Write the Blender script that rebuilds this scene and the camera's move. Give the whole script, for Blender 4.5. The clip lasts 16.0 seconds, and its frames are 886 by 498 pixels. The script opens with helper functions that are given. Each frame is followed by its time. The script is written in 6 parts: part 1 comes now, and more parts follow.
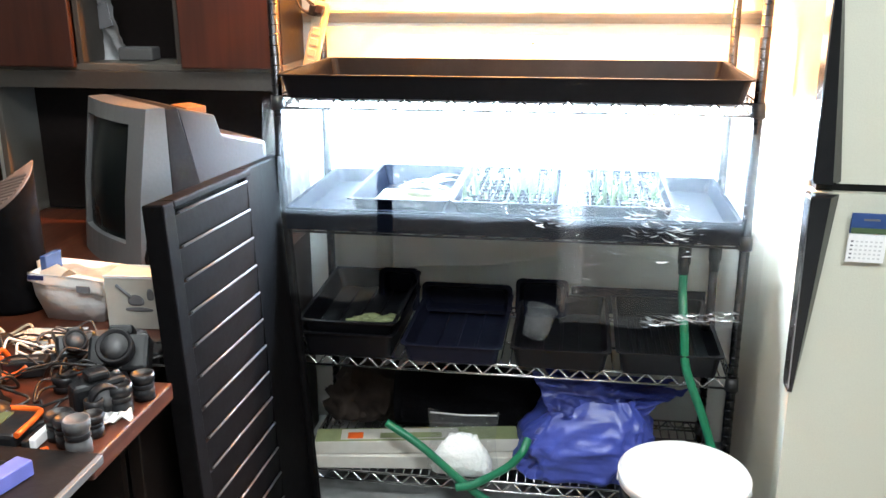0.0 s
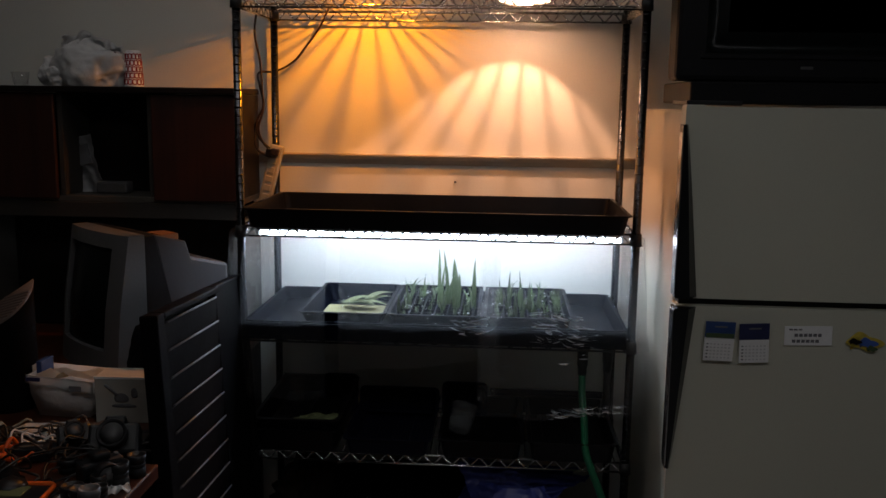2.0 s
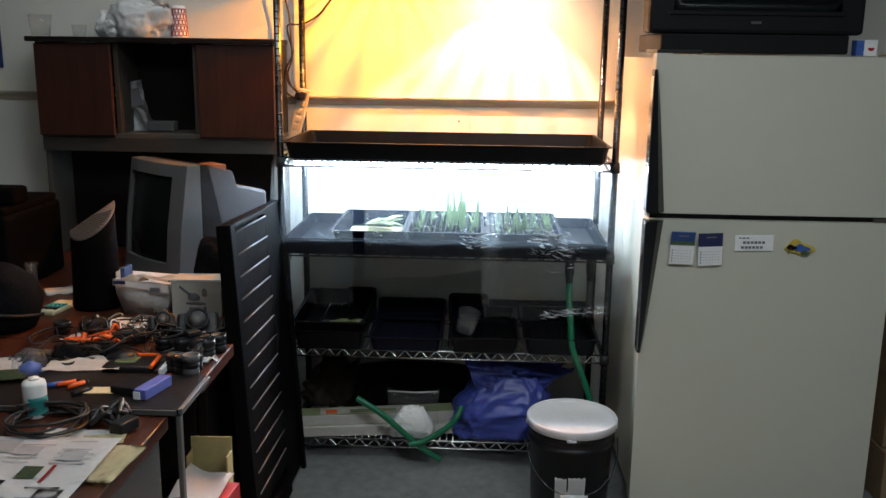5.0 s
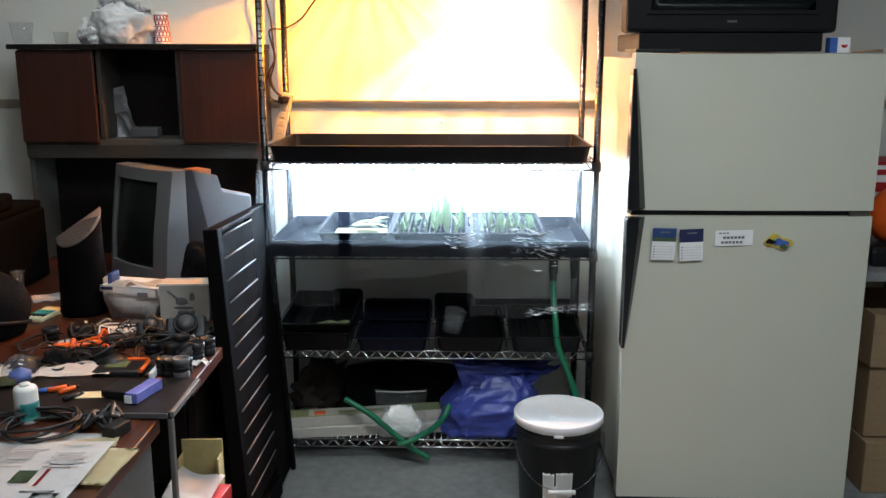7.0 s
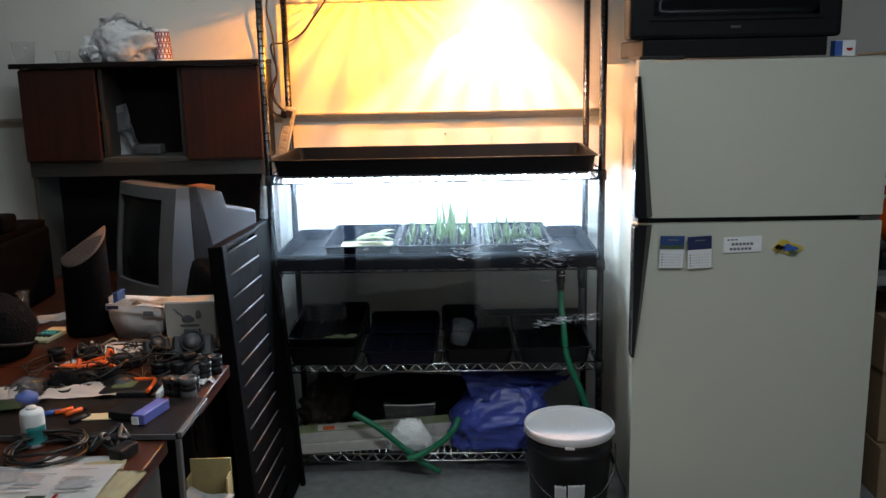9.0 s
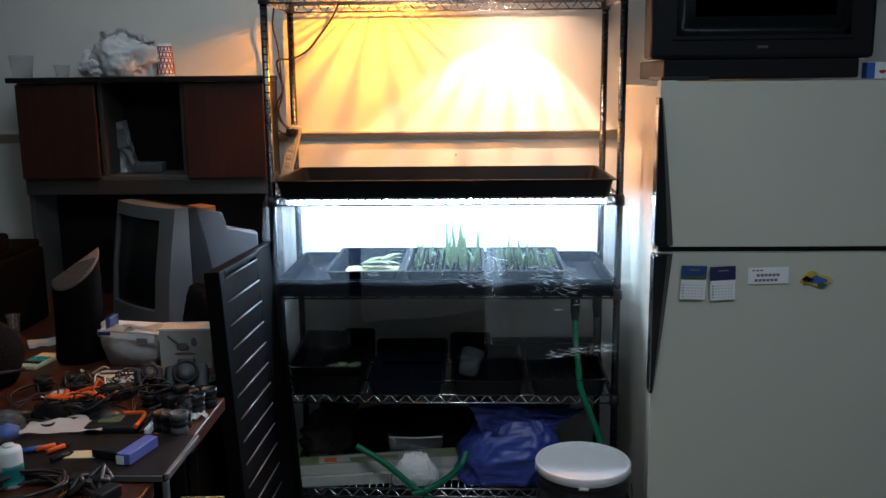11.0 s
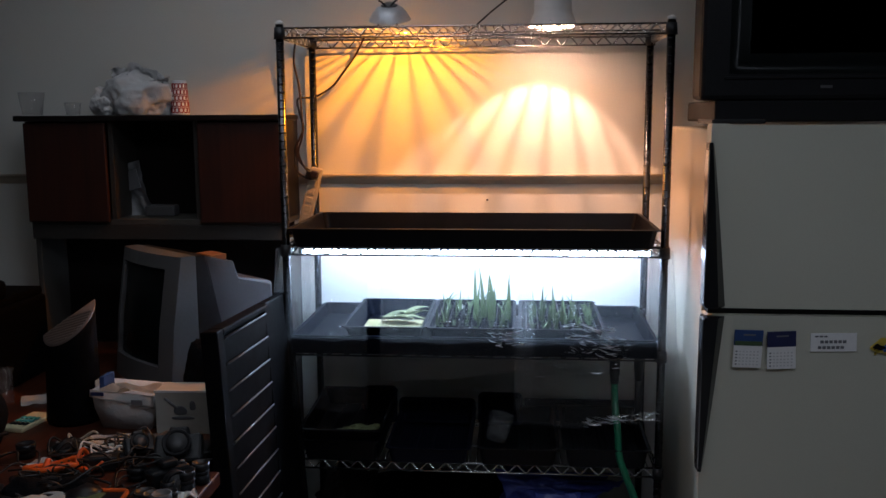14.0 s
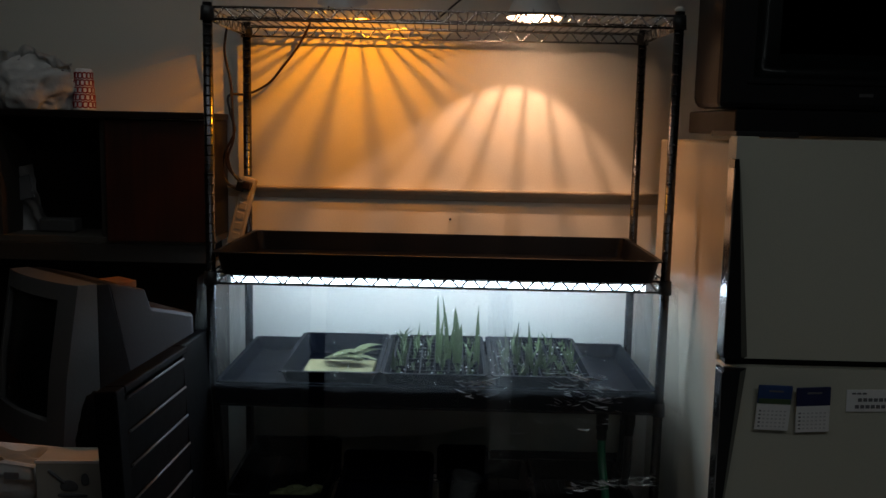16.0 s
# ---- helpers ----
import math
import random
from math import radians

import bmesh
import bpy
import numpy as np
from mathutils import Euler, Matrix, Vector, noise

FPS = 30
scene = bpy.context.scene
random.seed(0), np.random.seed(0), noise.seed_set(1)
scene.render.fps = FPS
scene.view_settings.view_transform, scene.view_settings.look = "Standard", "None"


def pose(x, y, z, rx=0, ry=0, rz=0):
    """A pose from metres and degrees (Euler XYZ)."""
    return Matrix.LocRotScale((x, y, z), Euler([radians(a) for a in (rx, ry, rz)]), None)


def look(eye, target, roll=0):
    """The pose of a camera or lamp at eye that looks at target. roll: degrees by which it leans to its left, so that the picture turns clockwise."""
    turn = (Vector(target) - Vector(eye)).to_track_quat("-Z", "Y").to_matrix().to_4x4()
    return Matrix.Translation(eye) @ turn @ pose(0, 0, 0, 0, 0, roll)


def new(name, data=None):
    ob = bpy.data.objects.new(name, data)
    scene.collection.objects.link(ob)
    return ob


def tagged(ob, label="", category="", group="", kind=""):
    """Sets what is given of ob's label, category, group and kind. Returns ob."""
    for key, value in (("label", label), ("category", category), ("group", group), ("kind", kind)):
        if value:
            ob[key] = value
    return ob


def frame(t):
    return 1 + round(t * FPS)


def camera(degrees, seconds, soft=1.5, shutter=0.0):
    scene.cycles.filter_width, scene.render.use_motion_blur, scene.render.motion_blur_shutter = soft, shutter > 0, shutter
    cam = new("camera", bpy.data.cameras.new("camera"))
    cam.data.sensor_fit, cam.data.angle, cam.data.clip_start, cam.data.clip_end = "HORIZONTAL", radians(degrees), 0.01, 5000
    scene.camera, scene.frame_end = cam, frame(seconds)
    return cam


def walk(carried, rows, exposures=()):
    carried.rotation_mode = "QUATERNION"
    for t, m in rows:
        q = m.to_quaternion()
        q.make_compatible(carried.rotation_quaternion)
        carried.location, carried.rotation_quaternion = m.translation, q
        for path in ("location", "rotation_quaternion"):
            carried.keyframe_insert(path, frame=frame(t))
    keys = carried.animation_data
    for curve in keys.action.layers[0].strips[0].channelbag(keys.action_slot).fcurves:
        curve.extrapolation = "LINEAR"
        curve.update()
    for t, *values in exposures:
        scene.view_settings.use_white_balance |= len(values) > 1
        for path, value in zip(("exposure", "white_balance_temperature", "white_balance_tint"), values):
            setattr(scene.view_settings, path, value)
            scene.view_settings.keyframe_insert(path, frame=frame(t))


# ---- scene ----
cam = camera(52.4, 16.0)
PATH = [
    (0, (0.173, -2.255, 1.472), (-0.113, -0.363, 0.89), -0.2),
    (0.5, (0.139, -2.388, 1.483), (-0.048, -0.481, 0.909), -1.4),
    (1, (0.128, -2.494, 1.527), (-0.008, -0.546, 1.095), -1.0),
    (1.5, (0.142, -2.565, 1.548), (0.056, -0.604, 1.16), 0.0),
    (2, (0.199, -2.692, 1.561), (0.07, -0.723, 1.236), 0.8),
    (2.5, (0.275, -2.838, 1.562), (0.091, -0.876, 1.223), 0.1),
    (3, (0.251, -2.948, 1.572), (-0.004, -0.989, 1.264), 0.3),
    (3.5, (0.188, -3.055, 1.581), (0.019, -1.088, 1.262), -0.1),
    (4, (0.105, -3.171, 1.554), (-0.012, -1.207, 1.197), 1.1),
    (4.5, (0.084, -3.209, 1.556), (0.008, -1.249, 1.168), 0.8),
    (4.7, (0.118, -3.212, 1.558), (0.04, -1.261, 1.127), 0.8),
    (7, (0.113, -3.25, 1.561), (0.073, -1.297, 1.134), 0.0),
    (7.5, (0.108, -3.246, 1.561), (0.077, -1.294, 1.13), -0.4),
    (8, (0.118, -3.236, 1.56), (0.088, -1.279, 1.148), -1.2),
    (8.5, (0.107, -3.237, 1.569), (0.091, -1.275, 1.179), -0.6),
    (9, (0.11, -3.229, 1.57), (0.058, -1.272, 1.161), -1.2),
    (11.5, (0.106, -3.071, 1.572), (0.031, -1.101, 1.238), -0.5),
    (12, (0.107, -3.079, 1.605), (0.044, -1.093, 1.382), -0.0),
    (12.5, (0.093, -3.077, 1.6), (0.043, -1.088, 1.393), 0.1),
    (13, (0.099, -3.06, 1.598), (0.044, -1.074, 1.362), 0.2),
    (13.5, (0.106, -2.971, 1.588), (0.028, -0.992, 1.31), -0.5),
    (14, (0.148, -2.82, 1.585), (-0.02, -0.849, 1.292), -0.3),
    (14.5, (0.165, -2.741, 1.588), (-0.073, -0.777, 1.297), -1.2),
    (15, (0.112, -2.618, 1.586), (-0.1, -0.644, 1.342), -1.1),
    (15.5, (0.046, -2.434, 1.587), (-0.034, -0.45, 1.349), 1.0),
    (16, (0.029, -2.346, 1.568), (0.015, -0.365, 1.298), 1.2),
]
EXPOSURES = [
    (0.0, 1.3, 6300, 10), (0.5, 1.1, 6300, 10), (1.0, -0.1, 6400, 10), (1.5, -1.6, 6600, 19), (2.0, -2.75, 6700, 19), (2.5, -2.5, 6400, 19),
    (3.0, -2.2, 6500, 19), (3.5, -2.0, 6500, 19), (4.0, -1.4, 6400, 19), (4.5, -0.8, 6300, 10), (4.7, -0.7, 6200, 10), (7.0, 0.0, 6100, 10),
    (7.5, 0.0, 6100, 10), (8.0, -0.1, 6100, 10), (8.5, -0.5, 6100, 10), (9.0, -0.7, 6000, 10), (11.5, -1.5, 5400, 8), (12.0, -2.8, 5300, 8),
    (12.5, -3.0, 5300, 8), (13.0, -2.9, 5300, 8), (13.5, -2.65, 5600, 18), (14.0, -2.05, 5800, 18), (14.5, -2.25, 5900, 18), (15.0, -2.60, 6100, 18),
    (15.5, -3.25, 6300, 10), (16.0, -3.4, 6400, 10),
]
walk(cam, [(t, look(eye, target, roll)) for t, eye, target, roll in PATH], EXPOSURES)

# ---- world and lights ----
world = bpy.data.worlds.new("world")
scene.world = world
world.use_nodes = True
world.node_tree.nodes["Background"].inputs[0].default_value = (0.5, 0.55, 0.6, 1)
world.node_tree.nodes["Background"].inputs[1].default_value = 0.02


def area_lamp(name, at, aim, sx, sy, watts, colour):
    d = bpy.data.lights.new(name, "AREA")
    d.shape, d.size, d.size_y, d.energy, d.color = "RECTANGLE", sx, sy, watts, colour
    ob = new(name, d)
    ob.matrix_world = look(at, aim)
    return ob


def point_lamp(name, at, radius, watts, colour):
    d = bpy.data.lights.new(name, "POINT")
    d.energy, d.color, d.shadow_soft_size = watts, colour, radius
    ob = new(name, d)
    ob.location = at
    return ob


# unseen overhead lamps, added and spread to balance desk, wall and fridge
UNSEEN_LAMPS = ((-0.6, -0.5, 7), (-0.35, -1.9, 7), (0.9, -2.3, 32))
for lx, ly, watts in UNSEEN_LAMPS:
    area_lamp("unseen_lamp_light", (lx, ly, 2.64), (lx, ly, 0), 1.2, 0.28, watts, (0.93, 1.0, 1.04))
AMBER = (-0.272, 0.15, 1.918)
WARM = (0.272, 0.25, 1.96)
point_lamp("amber_bulb_light", AMBER, 0.006, 145, (1.0, 0.32, 0.008))
point_lamp("warm_bulb_light", WARM, 0.006, 215, (1.0, 0.53, 0.3))
TUBE_POWER = 125

# ---- materials ----
MATS = {}


def mat(name, colour, rough=0.5, metal=0.0, vary=0.15, grain=40.0, bump=0.05, stretch=(1, 1, 1), coat=0.0, blotch=2.5, random_tint=0.0, specular=0.5):
    """A surface with fine grain and broad, soft variation in colour, gloss and relief."""
    if name in MATS:
        return MATS[name]
    m = bpy.data.materials.new(name)
    m.use_nodes = True
    nt = m.node_tree
    b = nt.nodes["Principled BSDF"]
    tc = nt.nodes.new("ShaderNodeTexCoord")
    mp = nt.nodes.new("ShaderNodeMapping")
    mp.inputs["Scale"].default_value = stretch
    nt.links.new(tc.outputs["Object"], mp.inputs[0])
    fine, broad = nt.nodes.new("ShaderNodeTexNoise"), nt.nodes.new("ShaderNodeTexNoise")
    fine.inputs["Scale"].default_value, fine.inputs["Detail"].default_value = grain, 5
    broad.inputs["Scale"].default_value, broad.inputs["Detail"].default_value = blotch, 4
    nt.links.new(mp.outputs[0], fine.inputs["Vector"])
    nt.links.new(mp.outputs[0], broad.inputs["Vector"])
    mix = nt.nodes.new("ShaderNodeMath")
    mix.operation = "MULTIPLY_ADD"
    mix.inputs[1].default_value = 0.5
    half = nt.nodes.new("ShaderNodeMath")
    half.operation = "MULTIPLY"
    half.inputs[1].default_value = 0.5
    nt.links.new(broad.outputs[0], half.inputs[0])
    nt.links.new(fine.outputs[0], mix.inputs[0])
    nt.links.new(half.outputs[0], mix.inputs[2])
    ramp = nt.nodes.new("ShaderNodeMapRange")
    ramp.inputs[1].default_value, ramp.inputs[2].default_value = 0.3, 0.7
    ramp.inputs[3].default_value, ramp.inputs[4].default_value = 1 - vary, 1 + vary
    nt.links.new(mix.outputs[0], ramp.inputs[0])
    tint = nt.nodes.new("ShaderNodeVectorMath")
    tint.operation = "SCALE"
    tint.inputs[0].default_value = colour
    nt.links.new(ramp.outputs[0], tint.inputs["Scale"])
    out = tint.outputs[0]
    if random_tint:
        info = nt.nodes.new("ShaderNodeObjectInfo")
        r2 = nt.nodes.new("ShaderNodeMapRange")
        r2.inputs[3].default_value, r2.inputs[4].default_value = 1 - random_tint, 1 + random_tint
        nt.links.new(info.outputs["Random"], r2.inputs[0])
        t2 = nt.nodes.new("ShaderNodeVectorMath")
        t2.operation = "SCALE"
        nt.links.new(out, t2.inputs[0])
        nt.links.new(r2.outputs[0], t2.inputs["Scale"])
        out = t2.outputs[0]
    nt.links.new(out, b.inputs["Base Color"])
    rr = nt.nodes.new("ShaderNodeMapRange")
    rr.inputs[3].default_value, rr.inputs[4].default_value = max(0.03, rough - 0.12), min(1, rough + 0.12)
    nt.links.new(broad.outputs[0], rr.inputs[0])
    nt.links.new(rr.outputs[0], b.inputs["Roughness"])
    b.inputs["Metallic"].default_value = metal
    b.inputs["Coat Weight"].default_value = coat
    b.inputs["Specular IOR Level"].default_value = specular
    if bump:
        bp = nt.nodes.new("ShaderNodeBump")
        bp.inputs["Strength"].default_value, bp.inputs["Distance"].default_value = bump, 0.01
        nt.links.new(fine.outputs[0], bp.inputs["Height"])
        nt.links.new(bp.outputs[0], b.inputs["Normal"])
    MATS[name] = m
    return m


def glow(name, colour, strength):
    m = bpy.data.materials.new(name)
    m.use_nodes = True
    b = m.node_tree.nodes["Principled BSDF"]
    b.inputs["Base Color"].default_value = (0.8, 0.8, 0.8, 1)
    b.inputs["Emission Color"].default_value = (*colour, 1)
    b.inputs["Emission Strength"].default_value = strength
    return m


def frosted(name, colour, strength):
    """Lit bulb glass: it glows and lets part of the filament's light straight through."""
    m = bpy.data.materials.new(name)
    m.use_nodes = True
    nt = m.node_tree
    nt.nodes.remove(nt.nodes["Principled BSDF"])
    clear, lit, mix = (nt.nodes.new("ShaderNode" + k) for k in ("BsdfTransparent", "Emission", "MixShader"))
    lit.inputs[0].default_value, lit.inputs[1].default_value = (*colour, 1), strength
    mix.inputs[0].default_value = 0.3
    nt.links.new(clear.outputs[0], mix.inputs[1])
    nt.links.new(lit.outputs[0], mix.inputs[2])
    nt.links.new(mix.outputs[0], nt.nodes["Material Output"].inputs[0])
    return m


def film(name, haze, gloss, colour=(0.9, 0.93, 0.95), wrinkle=0.6, scale=14.0):
    """Clear plastic film: mostly see-through, a little milky, with wrinkled gloss."""
    m = bpy.data.materials.new(name)
    m.use_nodes = True
    nt = m.node_tree
    nt.nodes.remove(nt.nodes["Principled BSDF"])
    clear, milk, shine = (nt.nodes.new("ShaderNodeBsdf" + k) for k in ("Transparent", "Translucent", "Glossy"))
    diffuse = nt.nodes.new("ShaderNodeBsdfDiffuse")
    milk.inputs[0].default_value = diffuse.inputs[0].default_value = (*colour, 1)
    shine.inputs["Roughness"].default_value = 0.07
    tc, n = nt.nodes.new("ShaderNodeTexCoord"), nt.nodes.new("ShaderNodeTexNoise")
    n.inputs["Scale"].default_value, n.inputs["Detail"].default_value, n.inputs["Distortion"].default_value = scale, 4, 1.6
    nt.links.new(tc.outputs["Object"], n.inputs["Vector"])
    bp = nt.nodes.new("ShaderNodeBump")
    bp.inputs["Strength"].default_value, bp.inputs["Distance"].default_value = wrinkle, 0.03
    nt.links.new(n.outputs[0], bp.inputs["Height"])
    nt.links.new(bp.outputs[0], shine.inputs["Normal"])
    m0, m1, m2 = (nt.nodes.new("ShaderNodeMixShader") for _ in range(3))
    m0.inputs[0].default_value = 0.3
    nt.links.new(milk.outputs[0], m0.inputs[1])
    nt.links.new(diffuse.outputs[0], m0.inputs[2])
    m1.inputs[0].default_value = haze
    nt.links.new(clear.outputs[0], m1.inputs[1])
    nt.links.new(m0.outputs[0], m1.inputs[2])
    lw = nt.nodes.new("ShaderNodeLayerWeight")
    cube = nt.nodes.new("ShaderNodeMath")
    cube.operation = "POWER"
    cube.inputs[1].default_value = 4.0
    k = nt.nodes.new("ShaderNodeMath")
    k.operation = "MULTIPLY_ADD"
    k.inputs[1].default_value, k.inputs[2].default_value = 0.6 * min(gloss, 1.2), 0.05 * gloss
    nt.links.new(lw.outputs["Facing"], cube.inputs[0])
    nt.links.new(cube.outputs[0], k.inputs[0])
    nt.links.new(k.outputs[0], m2.inputs[0])
    nt.links.new(m1.outputs[0], m2.inputs[1])
    nt.links.new(shine.outputs[0], m2.inputs[2])
    nt.links.new(m2.outputs[0], nt.nodes["Material Output"].inputs[0])
    return m


def wood(name, dark, light, rough=0.35, along="y"):
    """Veneer with stretched grain and slow figure."""
    m = bpy.data.materials.new(name)
    m.use_nodes = True
    nt = m.node_tree
    b = nt.nodes["Principled BSDF"]
    tc, mp, n, w = (nt.nodes.new("ShaderNode" + k) for k in ("TexCoord", "Mapping", "TexNoise", "TexNoise"))
    s = {"x": (1.5, 30, 30), "y": (30, 1.5, 30), "z": (30, 30, 1.5)}[along]
    mp.inputs["Scale"].default_value = s
    nt.links.new(tc.outputs["Object"], mp.inputs[0])
    nt.links.new(mp.outputs[0], n.inputs["Vector"])
    nt.links.new(tc.outputs["Object"], w.inputs["Vector"])
    n.inputs["Scale"].default_value, n.inputs["Detail"].default_value, n.inputs["Distortion"].default_value = 1.6, 7, 0.6
    w.inputs["Scale"].default_value = 3
    r = nt.nodes.new("ShaderNodeValToRGB")
    r.color_ramp.elements[0].color, r.color_ramp.elements[1].color = (*dark, 1), (*light, 1)
    r.color_ramp.elements[0].position, r.color_ramp.elements[1].position = 0.3, 0.72
    a = nt.nodes.new("ShaderNodeMath")
    a.operation = "MULTIPLY_ADD"
    a.inputs[1].default_value, a.inputs[2].default_value = 0.35, -0.17
    s2 = nt.nodes.new("ShaderNodeMath")
    s2.operation = "ADD"
    nt.links.new(w.outputs[0], a.inputs[0])
    nt.links.new(a.outputs[0], s2.inputs[0])
    nt.links.new(n.outputs[0], s2.inputs[1])
    nt.links.new(s2.outputs[0], r.inputs[0])
    nt.links.new(r.outputs[0], b.inputs["Base Color"])
    b.inputs["Roughness"].default_value = rough
    bp = nt.nodes.new("ShaderNodeBump")
    bp.inputs["Strength"].default_value, bp.inputs["Distance"].default_value = 0.06, 0.005
    nt.links.new(n.outputs[0], bp.inputs["Height"])
    nt.links.new(bp.outputs[0], b.inputs["Normal"])
    return m


WALL = mat("wall_paint", (0.76, 0.75, 0.69), 0.6, vary=0.06, grain=220, bump=0.12, blotch=1.3)
CEIL = mat("ceiling_paint", (0.5, 0.5, 0.48), 0.8, vary=0.06, grain=120, bump=0.1)
CONCRETE = mat("concrete", (0.21, 0.215, 0.21), 0.55, vary=0.35, grain=25, bump=0.2, blotch=4)
RAIL = mat("rail_paint", (0.45, 0.39, 0.3), 0.5, vary=0.08, grain=60)
CHROME = mat("chrome", (0.62, 0.62, 0.62), 0.2, 1.0, vary=0.15, grain=80, bump=0.02)
SHADEDWIRE = mat("shaded_wire", (0.06, 0.06, 0.065), 0.4, 1.0, vary=0.3, grain=60, bump=0.03)
POSTM = mat("dark_chrome", (0.07, 0.07, 0.075), 0.25, 1.0, vary=0.25, grain=60, bump=0.03)
CAPM = mat("black_cap", (0.015, 0.015, 0.016), 0.45, vary=0.2)
TRAYM = mat("tray_plastic", (0.004, 0.004, 0.005), 0.34, vary=0.3, grain=50, bump=0.05, specular=0.18)
TRAYD = mat("dusty_tray_plastic", (0.0025, 0.0035, 0.007), 0.45, vary=0.2, grain=30, bump=0.06, blotch=6, specular=0.03)
NAVY = mat("navy_plastic", (0.006, 0.007, 0.016), 0.45, vary=0.25, specular=0.14)
SOIL = mat("soil", (0.045, 0.03, 0.02), 0.95, vary=0.6, grain=160, bump=0.8)
PERL = mat("perlite", (0.9, 0.9, 0.88), 0.85, vary=0.08, grain=120, bump=0.5)
LEAF = mat("leaf", (0.09, 0.135, 0.055), 0.45, vary=0.3, grain=30, bump=0.05, random_tint=0.3)
LEAFPALE = mat("pale_leaf", (0.26, 0.29, 0.15), 0.6, vary=0.25, grain=30)
SPONGE = mat("yellow_foam", (0.27, 0.25, 0.13), 0.9, vary=0.2, grain=150, bump=0.4)
FRIDGE = mat("fridge_enamel", (0.585, 0.58, 0.48), 0.42, vary=0.04, grain=300, bump=0.1, blotch=1.5)
# side enamel with the shelving's reflection coloured in as warm upright streaks
FRIDGESIDE = mat("fridge_side_reflection", (0.55, 0.5, 0.4), 0.38, vary=0.1, grain=90, bump=0.08, stretch=(1, 6, 0.4), blotch=2)
BLACK = mat("black_plastic", (0.010, 0.010, 0.011), 0.38, vary=0.25, grain=90, bump=0.06, specular=0.35)
BLACKGLOSS = mat("black_gloss", (0.010, 0.010, 0.011), 0.16, vary=0.2, grain=60, bump=0.01)
PANELM = mat("panel_plastic", (0.004, 0.0037, 0.004), 0.65, vary=0.35, grain=60, bump=0.05, blotch=6, specular=0.025)
SLATGLINT = mat("slat_lip", (0.07, 0.073, 0.08), 0.4, 0.0, vary=0.12, grain=40)
SCREEN = mat("screen_glass", (0.012, 0.015, 0.015), 0.3, vary=0.1, grain=10, bump=0.0, specular=0.3)
SILVER = mat("silver_plastic", (0.12, 0.118, 0.118), 0.4, vary=0.08, grain=120)
GREYPL = mat("grey_plastic", (0.075, 0.072, 0.073), 0.5, vary=0.12, grain=120)
DARKGREY = mat("dark_grey_plastic", (0.012, 0.011, 0.012), 0.5, vary=0.2, grain=100, specular=0.2)
HUTCHGREY = mat("hutch_laminate", (0.042, 0.036, 0.031), 0.55, vary=0.12, grain=90, specular=0.25)
REARGREY = mat("rear_grey_plastic", (0.026, 0.026, 0.029), 0.5, vary=0.1, grain=120)
BROWNPL = mat("brown_plastic", (0.1, 0.07, 0.058), 0.5, vary=0.12, grain=100)
MAHOG = wood("mahogany", (0.036, 0.0085, 0.004), (0.092, 0.026, 0.0115), 0.36, "y")
MAHOGDOOR = wood("mahogany_door", (0.019, 0.004, 0.002), (0.04, 0.0095, 0.0045), 0.5, "z")
DARKWOOD = mat("dark_laminate", (0.012, 0.0085, 0.0075), 0.45, vary=0.25, grain=60, specular=0.2)
TAUPE = mat("taupe_laminate", (0.072, 0.064, 0.054), 0.5, vary=0.1, grain=100)
DESKGREY = mat("desk_steel", (0.11, 0.1, 0.09), 0.5, vary=0.15, grain=90)
WHITEPL = mat("white_plastic", (0.74, 0.74, 0.72), 0.4, vary=0.05, grain=60)
LIDWHITE = mat("lid_plastic", (0.76, 0.76, 0.77), 0.65, vary=0.05, grain=90, bump=0.03, specular=0.2)
PAPER = mat("paper", (0.84, 0.84, 0.83), 0.8, vary=0.06, grain=60)
CARTON = mat("white_carton", (0.5, 0.48, 0.43), 0.7, vary=0.12, grain=30)
CARTONGREEN = mat("green_carton", (0.22, 0.25, 0.12), 0.7, vary=0.25, grain=25)
NIGHTPRINT = mat("night_print", (0.016, 0.022, 0.085), 0.6, vary=0.4, grain=30)
CRUMPLED = mat("brown_paper", (0.045, 0.03, 0.022), 0.8, vary=0.3, grain=30, bump=0.5)
KRAFT = mat("kraft_cardboard", (0.3, 0.2, 0.11), 0.8, vary=0.15, grain=50, bump=0.1)
YELLOWCARD = mat("yellow_cardboard", (0.4, 0.33, 0.14), 0.8, vary=0.15, grain=50)
BOXORANGE = mat("orange_cardboard", (0.2, 0.08, 0.025), 0.7, vary=0.15, grain=50)
RED = mat("red_print", (0.36, 0.012, 0.012), 0.5, vary=0.15)
ORANGE = mat("orange_plastic", (0.75, 0.11, 0.01), 0.4, vary=0.12)
BLUE = mat("blue_print", (0.05, 0.12, 0.42), 0.5, vary=0.2)
LILAC = mat("lilac_plastic", (0.13, 0.145, 0.45), 0.45, vary=0.12)
TEAL = mat("teal_label", (0.05, 0.33, 0.32), 0.5, vary=0.1)
HOSEM = mat("green_hose", (0.012, 0.16, 0.075), 0.38, vary=0.2, grain=60)
CABLE = mat("black_cable", (0.015, 0.013, 0.012), 0.45, vary=0.2)
CABLEBROWN = mat("brown_cord", (0.02, 0.009, 0.006), 0.5, vary=0.2)
BEIGE = mat("beige_plastic", (0.5, 0.44, 0.33), 0.45, vary=0.08)
PURPLE = mat("blue_sack", (0.06, 0.085, 0.38), 0.34, vary=0.2, grain=18, bump=0.3)
INK = mat("grey_ink", (0.16, 0.16, 0.17), 0.8, vary=0.1)
